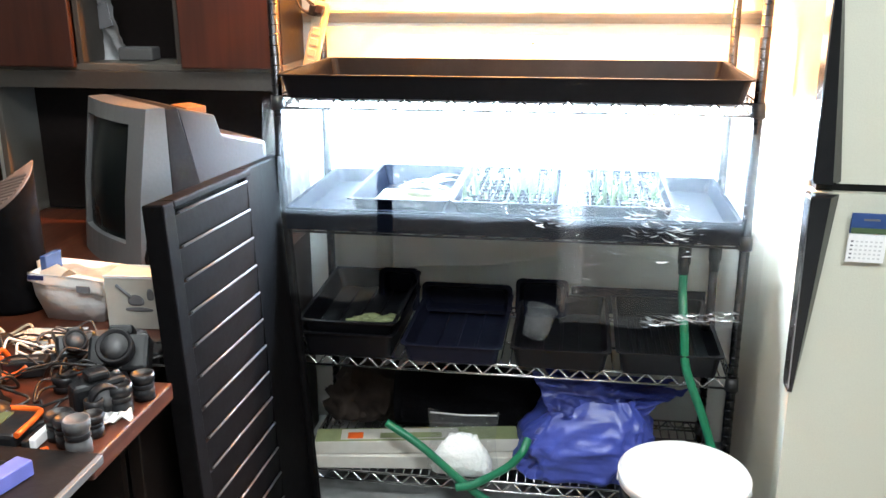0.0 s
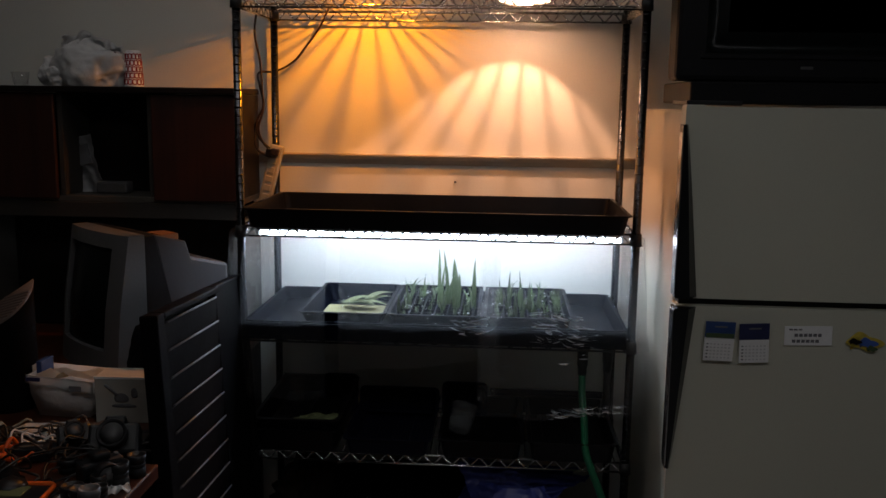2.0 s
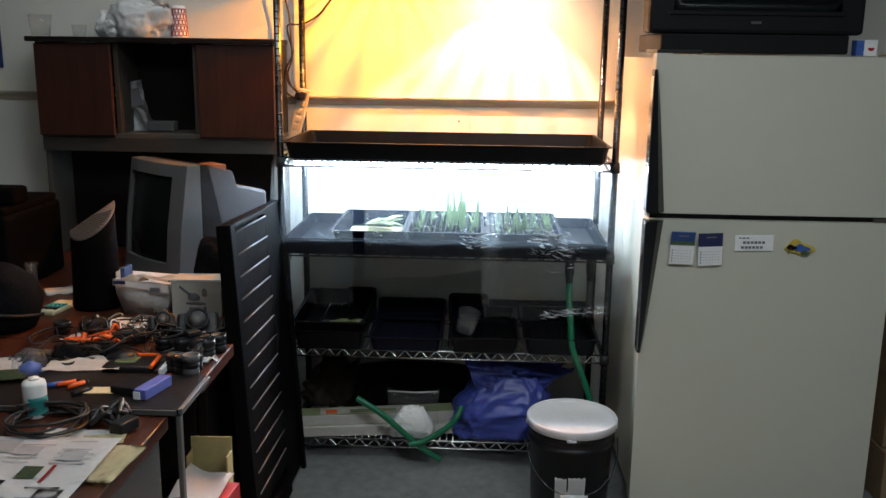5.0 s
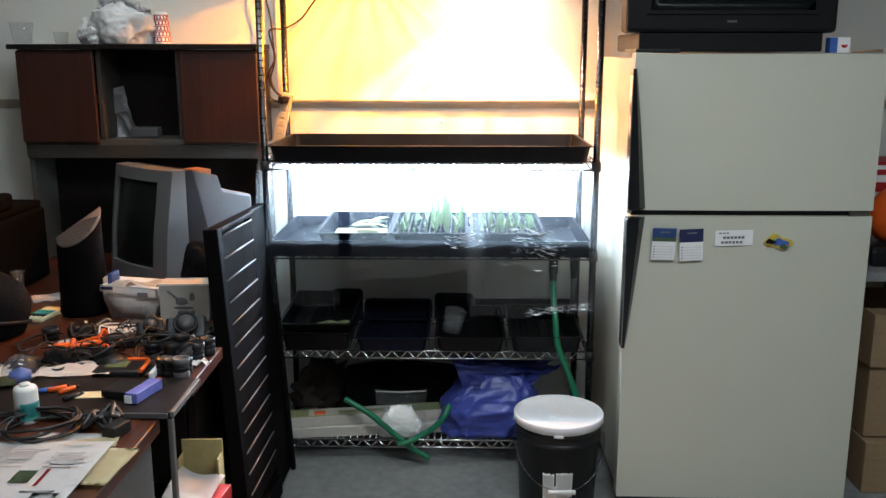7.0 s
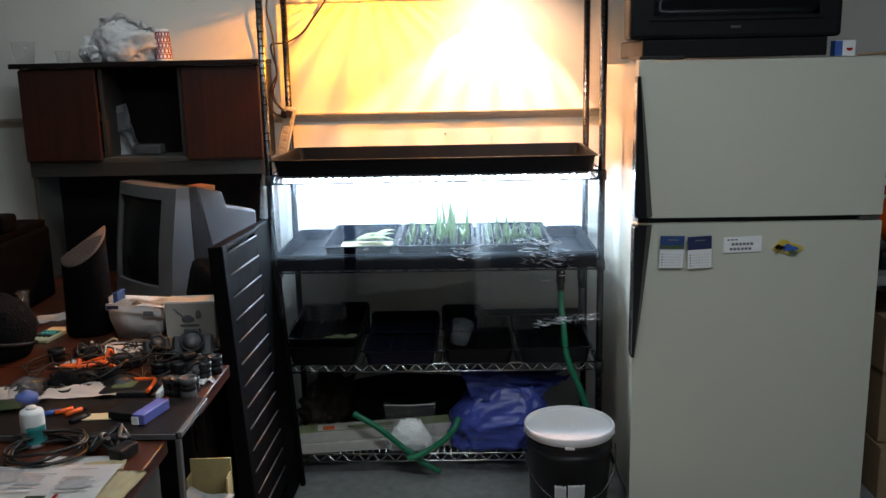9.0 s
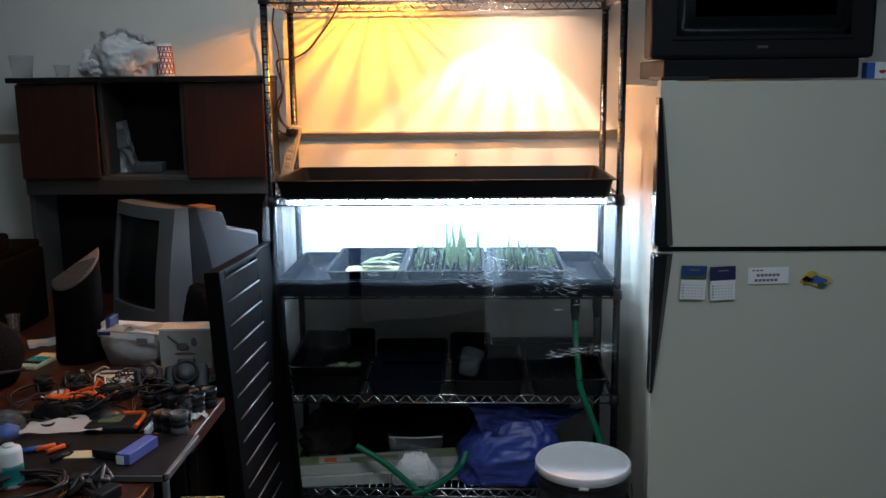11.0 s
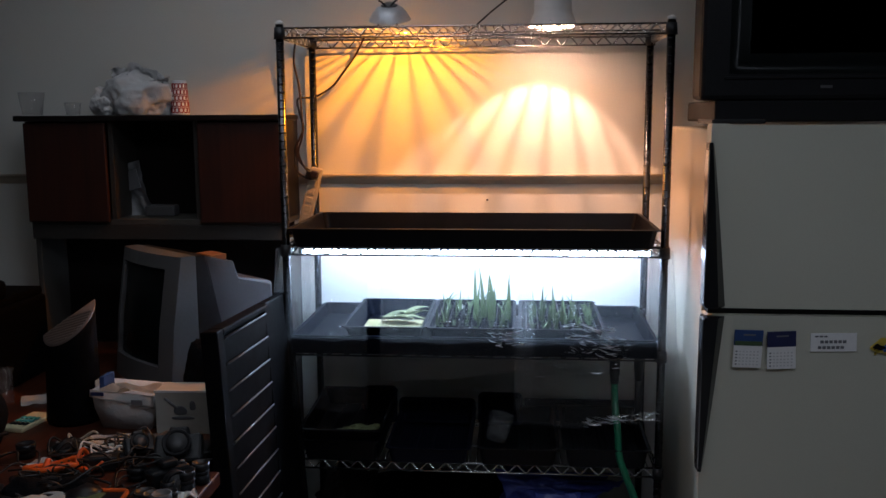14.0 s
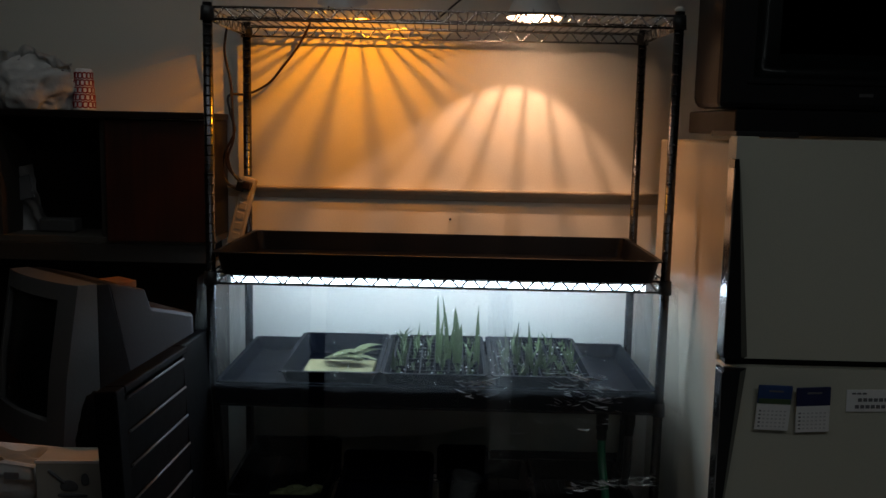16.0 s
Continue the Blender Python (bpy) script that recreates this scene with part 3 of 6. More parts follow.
def cell_tray(x0, x1, label, tall):
    t = thing("seedling_tray", label, "seed tray", (0, 0, Z0), group="seed trays")
    part("basin", open_tray(x0, x1, -0.015, 0.445, 0.0, 0.06, slope=0.016), TRAYD, t)
    nx, ny = 6, 10
    a, b, c, d = x0 + 0.026, x1 - 0.026, 0.012, 0.418
    bm = B()
    for i in range(nx + 1):
        x = a + (b - a) * i / nx
        box(bm, x - 0.0022, c, 0.004, x + 0.0022, d, 0.053)
    for j in range(ny + 1):
        y = c + (d - c) * j / ny
        box(bm, a, y - 0.0022, 0.004, b, y + 0.0022, 0.0525)
    part("cell_insert", bm, TRAYD, t)
    bm = B()
    for i in range(nx):
        for j in range(ny):
            x, y = a + (b - a) * (i + 0.5) / nx, c + (d - c) * (j + 0.5) / ny
            w, h = (b - a) / nx / 2 - 0.003, (d - c) / ny / 2 - 0.003
            sheet(bm, lambda u, v: (x + (2 * u - 1) * w, y + (2 * v - 1) * h, 0.042 + 0.006 * noise.noise(Vector((x * 60 + u * 2, y * 60 + v * 2, 1)))), 3, 3)
    part("soil", bm, SOIL, t)
    bm = B()
    for k in range(150):
        x, y = rng.uniform(a, b), rng.uniform(c, d)
        s = rng.uniform(0.0015, 0.0032)
        bmesh.ops.create_icosphere(bm, subdivisions=1, radius=s, matrix=pose(x, y, 0.047))
    tagged(part("perlite_grains", bm, PERL, t), kind="stuff")
    for i in range(nx):
        for j in range(ny):
            if rng.random() < 0.12:
                continue
            x, y = a + (b - a) * (i + 0.5) / nx, c + (d - c) * (j + 0.5) / ny
            bm = B()
            h = rng.choice((0.02, 0.026, 0.032, 0.04, 0.055))
            for q in range(rng.randint(2, 5)):
                leaf_blade(bm, (x + rng.uniform(-0.006, 0.006), y + rng.uniform(-0.006, 0.006), 0.042), h * rng.uniform(0.5, 1.15), rng.uniform(0.0028, 0.006), rng.uniform(0, 6.28), rng.uniform(0.2, 1.3), rng.uniform(0, 6.28))
            part("seedling", bm, LEAF, t)
    for x, y, h, w in tall:
        bm = B()
        leaf_blade(bm, (x, y, 0.042), h, w, rng.uniform(0, 6.28), rng.uniform(0.05, 0.22), rng.uniform(-0.3, 0.3))
        leaf_blade(bm, (x + 0.006, y, 0.042), h * 0.72, w * 0.8, rng.uniform(0, 6.28), rng.uniform(0.1, 0.35), rng.uniform(-0.5, 0.5))
        leaf_blade(bm, (x - 0.006, y + 0.004, 0.042), h * 0.5, w * 0.7, rng.uniform(0, 6.28), 0.3, rng.uniform(0, 3))
        part("seedling", bm, LEAF, t)
    return t


cell_tray(-0.15, 0.14, "black cell tray of green seedlings, some tall and strappy", [(0.002, 0.17, 0.2, 0.008), (0.03, 0.18, 0.195, 0.008), (0.056, 0.15, 0.17, 0.016), (0.112, 0.16, 0.175, 0.007), (-0.095, 0.12, 0.11, 0.005), (-0.06, 0.3, 0.09, 0.004), (-0.12, 0.06, 0.07, 0.005)])
cell_tray(0.148, 0.425, "black cell tray of short green seedlings in soil", [(0.225, 0.15, 0.135, 0.006), (0.265, 0.17, 0.13, 0.006), (0.245, 0.05, 0.09, 0.006), (0.29, 0.13, 0.1, 0.006), (0.322, 0.16, 0.1, 0.005), (0.2, 0.2, 0.1, 0.004), (0.385, 0.2, 0.07, 0.004)])


# clear film round the lit shelf
def curtain(name, label, x0, x1, y, ztop, bottom, mt, seed, waves=3.0, amp=0.008, nu=48, nv=30):
    def at(u, v):
        x = x0 + (x1 - x0) * u
        zb = bottom(u)
        z = ztop + (zb - ztop) * v
        w = amp * 0.3 * v * (math.sin(waves * 6.28 * u + seed) + 0.6 * math.sin(waves * 13 * u + 2 * seed)) + 0.004 * v * noise.noise(Vector((u * 9, v * 5, seed)))
        lean = min(1.0, max(0.0, (1.166 - z) / 0.27))
        return (x, y * lean + w * lean - 0.002 * v, z)
    ob = single(name, sheet(B(), at, nu, nv), mt, label, "plastic sheet", group="film sheets")
    return ob


curtain("film_sheet", "clear wrinkled plastic sheet hanging over the lit shelf", -0.598, -0.333, -0.049, 1.166, lambda u: 0.645 + 0.008 * math.sin(7 * u), FILM, 1.0, 1.2)
curtain("film_sheet", "clear plastic sheet hanging over the lit shelf", -0.292, 0.19, -0.05, 1.166, lambda u: 0.735 + 0.05 * u + 0.004 * math.sin(9 * u), FILMTHIN, 2.3, 1.0)
curtain("film_sheet", "clear wrinkled plastic sheet hanging over the lit shelf", 0.145, 0.635, -0.052, 1.166, lambda u: 0.607 + 0.05 * max(0, u - 0.35) ** 1.5 + 0.006 * math.sin(13 * u), FILM, 4.1, 2.0, 0.01)
curtain("film_sheet", "folded double edge of the clear plastic sheet", 0.135, 0.2, -0.055, 1.166, lambda u: 0.655 + 0.02 * u, FILMFOLD, 2.0, 1.0)
gl = random.Random(17)


def glint_slivers(bm, x0, x1, z0, z1, n, slope):
    """Thin slivers laid before the film to stand for its tube-light glints."""
    for _ in range(n):
        u = gl.random()
        x, z = x0 + (x1 - x0) * u, z0 + (z1 - z0) * gl.random() + slope * u
        ln, wd, tilt = gl.uniform(0.008, 0.045), gl.uniform(0.0005, 0.0018), gl.uniform(-0.5, 0.3)
        out, bend, face = gl.uniform(0.002, 0.008), gl.uniform(-0.4, 0.4), gl.uniform(-0.8, 1.2)
        prev = None
        for k in range(6):
            t = k / 5 - 0.5
            w = wd * (1 - 3.2 * t * t)
            c = Vector((x + ln * t * math.cos(tilt), -0.064 - out * (1 - 4 * t * t), z + ln * (t * math.sin(tilt) + bend * t * t)))
            row = [bm.verts.new(c + Vector((0, -w * face, w))), bm.verts.new(c + Vector((0, w * face, -w)))]
            if prev:
                bm.faces.new((prev[0], prev[1], row[1], row[0])).smooth = True
            prev = row


# near-metal slivers added as highlights on the film, not folds of it
bm = B()
for spot in ((0.36, 0.58, 0.612, 0.64, 80, 0.028), (0.3, 0.5, 0.86, 0.955, 60, -0.03), (0.06, 0.15, 0.868, 0.92, 22, 0.0), (0.2, 0.46, 0.73, 0.85, 20, 0.03)):
    glint_slivers(bm, *spot)
single("film_folds", bm, FILMHIGHLIGHT, "small metallic slivers standing for glints on the clear film", "film folds", kind="stuff")
for sx, sd in ((-1, 0.5), (1, 1.7)):
    def side(u, v, sx=sx, sd=sd):
        return (sx * (0.617 + 0.012 * v * (1 + math.sin(9 * u + sd)) + 0.008 * v * noise.noise(Vector((u * 7, v * 4, sd)))), -0.07 + 0.5 * u, 1.17 - 0.34 * v)
    single("film_sheet", sheet(B(), side, 30, 20), FILM, "clear plastic sheet closing the shelf's side", "plastic sheet", group="film sheets")

# ---- lower shelf: stacked black trays ----
ZL = 0.4575
for x0, x1, y0, y1, zt, mt, lab in ((-0.572, -0.3, -0.02, 0.42, 0.07, TRAYM, "black seed tray holding dried plant scraps"), (-0.285, -0.005, -0.03, 0.42, 0.055, NAVY, "empty dark navy seed tray"), (0.015, 0.285, -0.03, 0.42, 0.06, TRAYM, "black seed tray holding a white cup"), (0.295, 0.575, -0.03, 0.42, 0.065, TRAYM, "ribbed black seed tray, empty")):
    t = thing("nursery_tray", lab, "seed tray", (0, 0, ZL), group="nursery trays")
    part("basin", open_tray(x0, x1, y0, y1, 0.0, zt, slope=0.009), mt, t)
    floor_ribs(t, x0 + 0.03, x1 - 0.03, y0, y1, 0.0031, 9 if "ribbed" in lab else 3, mt)
t = thing("nursery_tray", "black seed tray stacked on another tray", "seed tray", (-0.003, 0.0, ZL + 0.034), group="nursery trays", rx=2.0)
part("basin", open_tray(-0.575, -0.295, -0.01, 0.42, 0.012, 0.07, slope=0.018), TRAYM, t)
floor_ribs(t, -0.545, -0.325, -0.01, 0.42, 0.0151, 3, TRAYM)
for x0, x1, top, lean in ((-0.415, -0.292, 0.135, 6), (-0.285, -0.005, 0.092, 10), (0.005, 0.165, 0.118, 7)):
    bm = open_tray(x0, x1, 0.0, top, 0.0, 0.035, slope=0.012)
    single("nursery_tray", bm, NAVY, "dark seed tray standing on edge at the back", "seed tray", (0, 0.36, ZL + 0.012), rx=90 - lean, group="nursery trays")
for x0, x1, top, lean in ((0.172, 0.578, 0.085, 4), (-0.578, -0.425, 0.115, 4)):
    bm = box(B(), x0, 0.0, 0.0, x1, top, 0.006, 0.002)
    single("tray_lid", bm, NAVY, "flat dark plastic tray lid standing at the back", "tray lid", (0, 0.42, ZL + 0.003), rx=90 - lean, group="tray lids")
bm = lathe(B(), [(0.0, 0.0), (0.032, 0.0), (0.036, 0.005), (0.042, 0.078), (0.045, 0.08), (0.045, 0.085), (0.04, 0.085), (0.034, 0.008), (0.0, 0.006)], 28)
single("plastic_cup", bm, CUPM, "white translucent plastic cup lying in a tray", "cup", (0.075, 0.085, ZL + 0.052), rx=-42, ry=18)
bm = B()
for k in range(6):
    blob(bm, (-0.44 + 0.02 * k, 0.1 + 0.02 * (k % 3), 0.0), (0.028, 0.02, 0.012), 0.5, 6, 2, k * 1.3)
single("plant_scraps", bm, CARTONGREEN, "pale green and brown plant scraps in a tray", "plant scraps", (0, 0, ZL + 0.062), kind="stuff")

# ---- bottom shelf ----
ZB = 0.0945
for k, (z, mt, lab, a) in enumerate(((0.0, CARTON, "long flat white cardboard carton", 7.0), (0.042, CARTON, "long flat carton with green printed top", 9.8))):
    c = thing("carton", lab, "carton", (-0.547, -0.004 + 0.003 * k, ZB + z), a, "long cartons")
    part("body", box(B(), 0.0, 0.0, 0.0, 0.595, 0.08, 0.0405, 0.003), mt, c)
    part("end_flap", box(B(), -0.0015, 0.004, 0.003, 0.0005, 0.076, 0.03, 0.0005), CARTONGREEN, c)
    if k:
        part("printed_top", box(B(), 0.002, 0.002, 0.0408, 0.593, 0.078, 0.042, 0.0005), CARTONGREEN, c, "green printed carton top")
        part("printed_label", box(B(), 0.075, 0.01, 0.0421, 0.42, 0.07, 0.043), CARTON, c)
        part("printed_picture", box(B(), 0.095, 0.014, 0.0431, 0.14, 0.05, 0.0437), ORANGE, c)
        part("printed_picture", box(B(), 0.19, 0.014, 0.0431, 0.37, 0.045, 0.0437), CARTONGREEN, c)
bm = tube(B(), smooth_line([(-0.36, 0.29, 0.0), (-0.2, 0.3, 0.004), (0.0, 0.3, 0.002), (0.12, 0.29, 0.0)], 6), lambda t: 0.098 * (0.8 + 0.3 * math.sin(math.pi * t)) ** 0.5, 24)
fb = thing("fabric_roll", "thick roll of black fabric on the shelf", "fabric roll", (0, 0, ZB + 0.103))
part("roll", bm, CLOTH, fb)
part("fabric_edge", sheet(B(), lambda u, v: (-0.33 + 0.42 * u, 0.29 - 0.104 * math.cos(0.5 - 0.9 * v) - 0.004 * math.sin(9 * u), 0.104 * math.sin(0.5 - 0.9 * v) + 0.004 * math.sin(5 * u)), 30, 8, 0.003), CLOTH, fb, "loose outer edge of the fabric")
# brown bag, dark and broad enough to stand for wall shade as well
bm = B()
for k, (bx, by, bz, bs) in enumerate(((-0.45, 0.33, 0.09, 0.1), (-0.52, 0.3, 0.07, 0.07), (-0.4, 0.36, 0.06, 0.08))):
    blob(bm, (bx, by, bz), (bs, bs * 0.7, bs * 1.1), 0.6, 9, 3, 3.1 * k)
single("paper_bag", bm, CRUMPLED, "crumpled brown paper bag, also standing for the shaded wall behind", "paper bag", (0, 0, ZB))


def facet(p, seed):
    """Broad flat planes meeting in sharp creases."""
    q = p + Vector((seed, 0, 0))
    a = abs(noise.noise(q * 1.1)) + 0.55 * abs(noise.noise(q * 2.3 + Vector((4, 1, 2)))) + 0.22 * abs(noise.noise(q * 5.1))
    return a


def sack(u, v, sx, sy, h, seed):
    """A filled sack that slumps at the bottom and is gathered towards its mouth."""
    a = 2 * math.pi * u
    ca, sa = math.cos(a), math.sin(a)
    ex = abs(ca) ** 0.6 * (1 if ca > 0 else -1)
    ey = abs(sa) ** 0.6 * (1 if sa > 0 else -1)
    r = (0.93 + 0.1 * math.sin(2.6 * v + 0.4)) * (1 - 0.42 * max(0.0, (v - 0.45) / 0.55) ** 1.5) * (1 - 0.1 * max(0.0, 1 - v / 0.08))
    p = Vector((1.6 * ca, 1.6 * sa, v * 2.4))
    k = 1.08 - 0.24 * facet(p, seed)
    return (sx * ex * r * k + 0.055 * v, sy * ey * r * k, h * v)


sk = thing("potting_sack", "crumpled blue plastic sack of potting mix", "sack", (0.205, 0.13, ZB))
bm = B()
sheet(bm, lambda u, v: sack(u, v, 0.182, 0.135, 0.235, 1.0), 120, 50)
bmesh.ops.contextual_create(bm, geom=[e for e in bm.edges if e.is_boundary and all(x.co.z < 0.02 for x in e.verts)])
part("sack_body", bm, PURPLE, sk)


def sack_mouth(u, v):
    """The empty upper end, spread into two ears and folded forward."""
    x = -0.075 - 0.06 * v + (0.25 + 0.19 * v) * u
    q = Vector((x * 7, v * 2.0, 3.0))
    y = -0.075 + 0.05 * v + 0.05 * (facet(q, 5.0) - 0.5) + 0.02 * math.sin(8 * x)
    z = 0.195 + (0.1 + 0.02 * (2 * u - 1) ** 2 - 0.045 * u) * v + 0.018 * (facet(q, 9.0) - 0.5)
    return (x, y, z)


part("folded_mouth", sheet(B(), sack_mouth, 60, 22, 0.0015), PURPLE, sk)
part("mouth_back", sheet(B(), lambda u, v: (-0.06 - 0.04 * v + (0.23 + 0.15 * v) * u, 0.02 + 0.04 * facet(Vector((u * 3, v * 2, 1)), 2.0), 0.2 + 0.085 * v - 0.02 * u * v), 40, 14, 0.0015), PURPLE, sk)
for k in range(5):
    part("printed_bar", sheet(B(), lambda u, v: sack(0.615 + 0.018 * u, 0.14 + 0.12 * k + 0.07 * v, 0.1835, 0.1365, 0.235, 1.0), 4, 4, 0.0008), LILAC, sk)

zb = thing("zip_bag", "clear zip bag half full of white perlite", "plastic bag", (-0.118, 0.018, ZB))
bm = B()


def zipbag(u, v):
    a = 2 * math.pi * u
    d = 0.042 * (1 - v) ** 0.6 * (0.4 + 0.6 * min(1, v * 6)) + 0.002
    return (0.098 * math.cos(a) * (1 + 0.05 * math.sin(8 * v)), d * math.sin(a) + 0.035 * v + 0.003 * noise.noise(Vector((5 * u, 7 * v, 1))), 0.182 * v + 0.01 * math.cos(2 * a) * v)


sheet(bm, zipbag, 40, 20)
part("bag", bm, BAGCLEAR, zb)
bm = B()
blob(bm, (0.0, 0.004, 0.058), (0.085, 0.034, 0.07), 0.26, 26, 4, 2.0)
for q in bm.verts:
    h = min(1.0, max(0.0, q.co.z / 0.125))
    q.co.x = (0.5 * q.co.x + 0.5 * math.copysign(0.08, q.co.x) * min(1.0, abs(q.co.x) / 0.03)) * (1.22 - 0.6 * h)
part("perlite", bm, PERL, zb)
part("zip_strip", tube(B(), [(-0.096, 0.034, 0.176), (0, 0.035, 0.173), (0.096, 0.034, 0.179)], 0.0022, 6), WHITEPL, zb)

# ---- bucket ----
bk = thing("bucket", "black plastic bucket with a white lid and wire handle", "bucket", (0.455, -0.30, -0.0))
part("body", lathe(B(), [(0.0, 0.0), (0.128, 0.0), (0.131, 0.004), (0.142, 0.258), (0.148, 0.26), (0.148, 0.27), (0.143, 0.272), (0.143, 0.294), (0.148, 0.296), (0.148, 0.306), (0.144, 0.308), (0.144, 0.326), (0.0, 0.326)], 48), BLACK, bk)
part("lid", lathe(B(), [(0.15, 0.312), (0.153, 0.313), (0.1555, 0.336), (0.153, 0.341), (0.147, 0.341), (0.144, 0.334), (0.138, 0.331), (0.06, 0.3295), (0.012, 0.3295), (0.008, 0.3315), (0.0, 0.3315)], 56), LIDWHITE, bk, "white snap-on lid")
tab_me = mesh_of("lid_tab", box(B(), -0.016, -0.003, 0.0, 0.016, 0.003, 0.009, 0.002), LIDWHITE)
for k in range(4):
    a = math.pi * (k / 2 - 0.53)
    piece("lid_tab", tab_me, bk, (0.153 * math.cos(a), 0.153 * math.sin(a), 0.306)).rotation_euler = (0, 0, a + math.pi / 2)
pts = [(0.156 * math.cos(a), -0.02 - 0.145 * abs(math.sin(a)) ** 0.8, 0.27 - 0.15 * math.sin(a)) for a in [math.pi * k / 24 for k in range(25)]]
part("handle", tube(B(), pts, 0.0018, 8), POSTM, bk)
part("handle_grip", tube(B(), [(-0.045, -0.166, 0.118), (0.045, -0.166, 0.118)], 0.008, 12), WHITEPL, bk)
for a0, a1, z0, z1 in ((-2.02, -1.74, 0.07, 0.17), (-1.7, -1.3, 0.085, 0.175), (-1.95, -1.35, 0.075, 0.125)):
    def lab(u, v):
        a = a0 + (a1 - a0) * u
        z = z0 + (z1 - z0) * v + 0.006 * noise.noise(Vector((u * 6, v * 6, a0)))
        r = 0.132 + 0.0555 * z + 0.0015
        return (r * math.cos(a), r * math.sin(a), z)
    part("torn_label", sheet(B(), lab, 12, 8, 0.0006), PAPER, bk, "torn white paper label")

# ---- heat lamps on the top shelf ----
ZTOP = 1.861
ca = thing("heat_lamp", "amber bulb in a clamp lamp resting on the top shelf", "lamp", (AMBER[0], AMBER[1], ZTOP), rx=18)
part("reflector", lathe(B(), [(0.068, 0.032), (0.067, 0.035), (0.054, 0.058), (0.04, 0.072), (0.022, 0.078), (0.022, 0.076), (0.038, 0.069), (0.052, 0.057), (0.065, 0.034), (0.068, 0.032)], 40, cap=False), FOIL, ca, "thin pale metal reflector")
part("socket", lathe(B(), [(0.0, 0.0735), (0.027, 0.0735), (0.027, 0.0795), (0.02, 0.082), (0.014, 0.088), (0.0, 0.088)], 20), SILVER, ca)
part("bulb", lathe(B(), [(0.0, 0.02), (0.016, 0.022), (0.027, 0.03), (0.031, 0.044), (0.027, 0.058), (0.018, 0.068), (0.0, 0.073)], 28), AMBERGLOW, ca, "glowing amber bulb")
for sx in (-1, 1):
    part("clamp_foot", tube(B(), [(sx * 0.03, -0.0605, 0.034), (sx * 0.03, -0.0645, 0.0215)], 0.002, 8), CAPM, ca)
    part("clamp_jaw", tube(B(), [(sx * 0.004, -0.02, 0.076), (sx * 0.022, -0.026, 0.096), (sx * 0.03, -0.028, 0.1)], 0.0032, 8), CAPM, ca, "dark metal clamp jaw")
cw = thing("heat_lamp", "white bulb in a white cylinder shade on the top shelf", "lamp", (WARM[0] - 0.018, WARM[1], ZTOP))
part("shade", lathe(B(), [(0.080, 0.013), (0.0785, 0.019), (0.066, 0.05), (0.0615, 0.06), (0.0605, 0.168), (0.057, 0.173), (0.0, 0.173), (0.0, 0.17), (0.056, 0.169), (0.0585, 0.06), (0.063, 0.05), (0.0765, 0.0185), (0.080, 0.013)], 44, cap=False), WHITEPL, cw)
for k in range(3):
    a = 2 * math.pi * k / 3 + 0.4
    part("foot_pin", tube(B(), [(0.0775 * math.cos(a), 0.0775 * math.sin(a), 0.0005), (0.0782 * math.cos(a), 0.0782 * math.sin(a), 0.027)], 0.0016, 6), CHROME, cw)
part("bulb", lathe(B(), [(0.0, 0.001), (0.02, 0.003), (0.036, 0.011), (0.045, 0.03), (0.045, 0.062), (0.036, 0.105), (0.02, 0.13), (0.016, 0.155), (0.0, 0.16)], 28), WARMGLOW, cw, "glowing white bulb")
pts = [(0.02 * math.cos(a) - 0.012, 0.0, 0.173 + 0.034 * math.sin(a)) for a in [math.pi * k / 12 for k in range(13)]]
part("hanging_loop", tube(B(), pts, 0.0022, 8), CHROME, cw)


def cord(name, label, pts, r=0.003, mt=CABLE, category="cable"):
    return single(name, tube(B(), smooth_line(pts), r, 8), mt, label, category)


cord("lamp_cord", "black lamp cord running to the white lamp", [(WARM[0] - 0.03, 0.25, 2.045), (0.18, 0.27, 2.03), (0.12, 0.3, 1.985), (0.05, 0.33, 1.935), (0.0, 0.35, 1.895), (-0.04, 0.37, 1.866)])
cord("lamp_cord", "dark cord looping down beside the shelf post", [(-0.4, 0.4, 1.865), (-0.44, 0.43, 1.80), (-0.49, 0.45, 1.74), (-0.535, 0.46, 1.69), (-0.6, 0.462, 1.655), (-0.655, 0.44, 1.648), (-0.65, 0.43, 1.6), (-0.635, 0.42, 1.54), (-0.66, 0.42, 1.48), (-0.655, 0.42, 1.43), (-0.63, 0.42, 1.4), (-0.605, 0.415, 1.385)], 0.0038, CABLEBROWN)
cord("lamp_cord", "dark cord hanging beside the shelf post", [(-0.655, 0.43, 1.86), (-0.665, 0.43, 1.78), (-0.648, 0.43, 1.69), (-0.64, 0.42, 1.6), (-0.638, 0.42, 1.52), (-0.655, 0.42, 1.46), (-0.64, 0.42, 1.41), (-0.61, 0.415, 1.38)], 0.0038, CABLEBROWN)
cord("lamp_cord", "dark cord looping at the power strip", [(-0.655, 0.43, 1.5), (-0.672, 0.43, 1.45), (-0.665, 0.425, 1.39), (-0.63, 0.42, 1.365), (-0.6, 0.415, 1.375)], 0.0038, CABLEBROWN)
ps = thing("power_strip", "beige power strip leaning against the wall", "power strip", (-0.64, 0.425, 1.19), ry=14)
part("body", box(B(), -0.022, -0.016, 0.0, 0.022, 0.016, 0.215, 0.005), BEIGE, ps)
for k in range(5):
    part("socket", box(B(), -0.012, -0.019, 0.02 + 0.032 * k, 0.012, -0.0155, 0.042 + 0.032 * k, 0.002), BEIGE, ps)
part("plug", box(B(), -0.03, -0.036, 0.17, -0.005, -0.014, 0.2, 0.004), BLACK, ps)
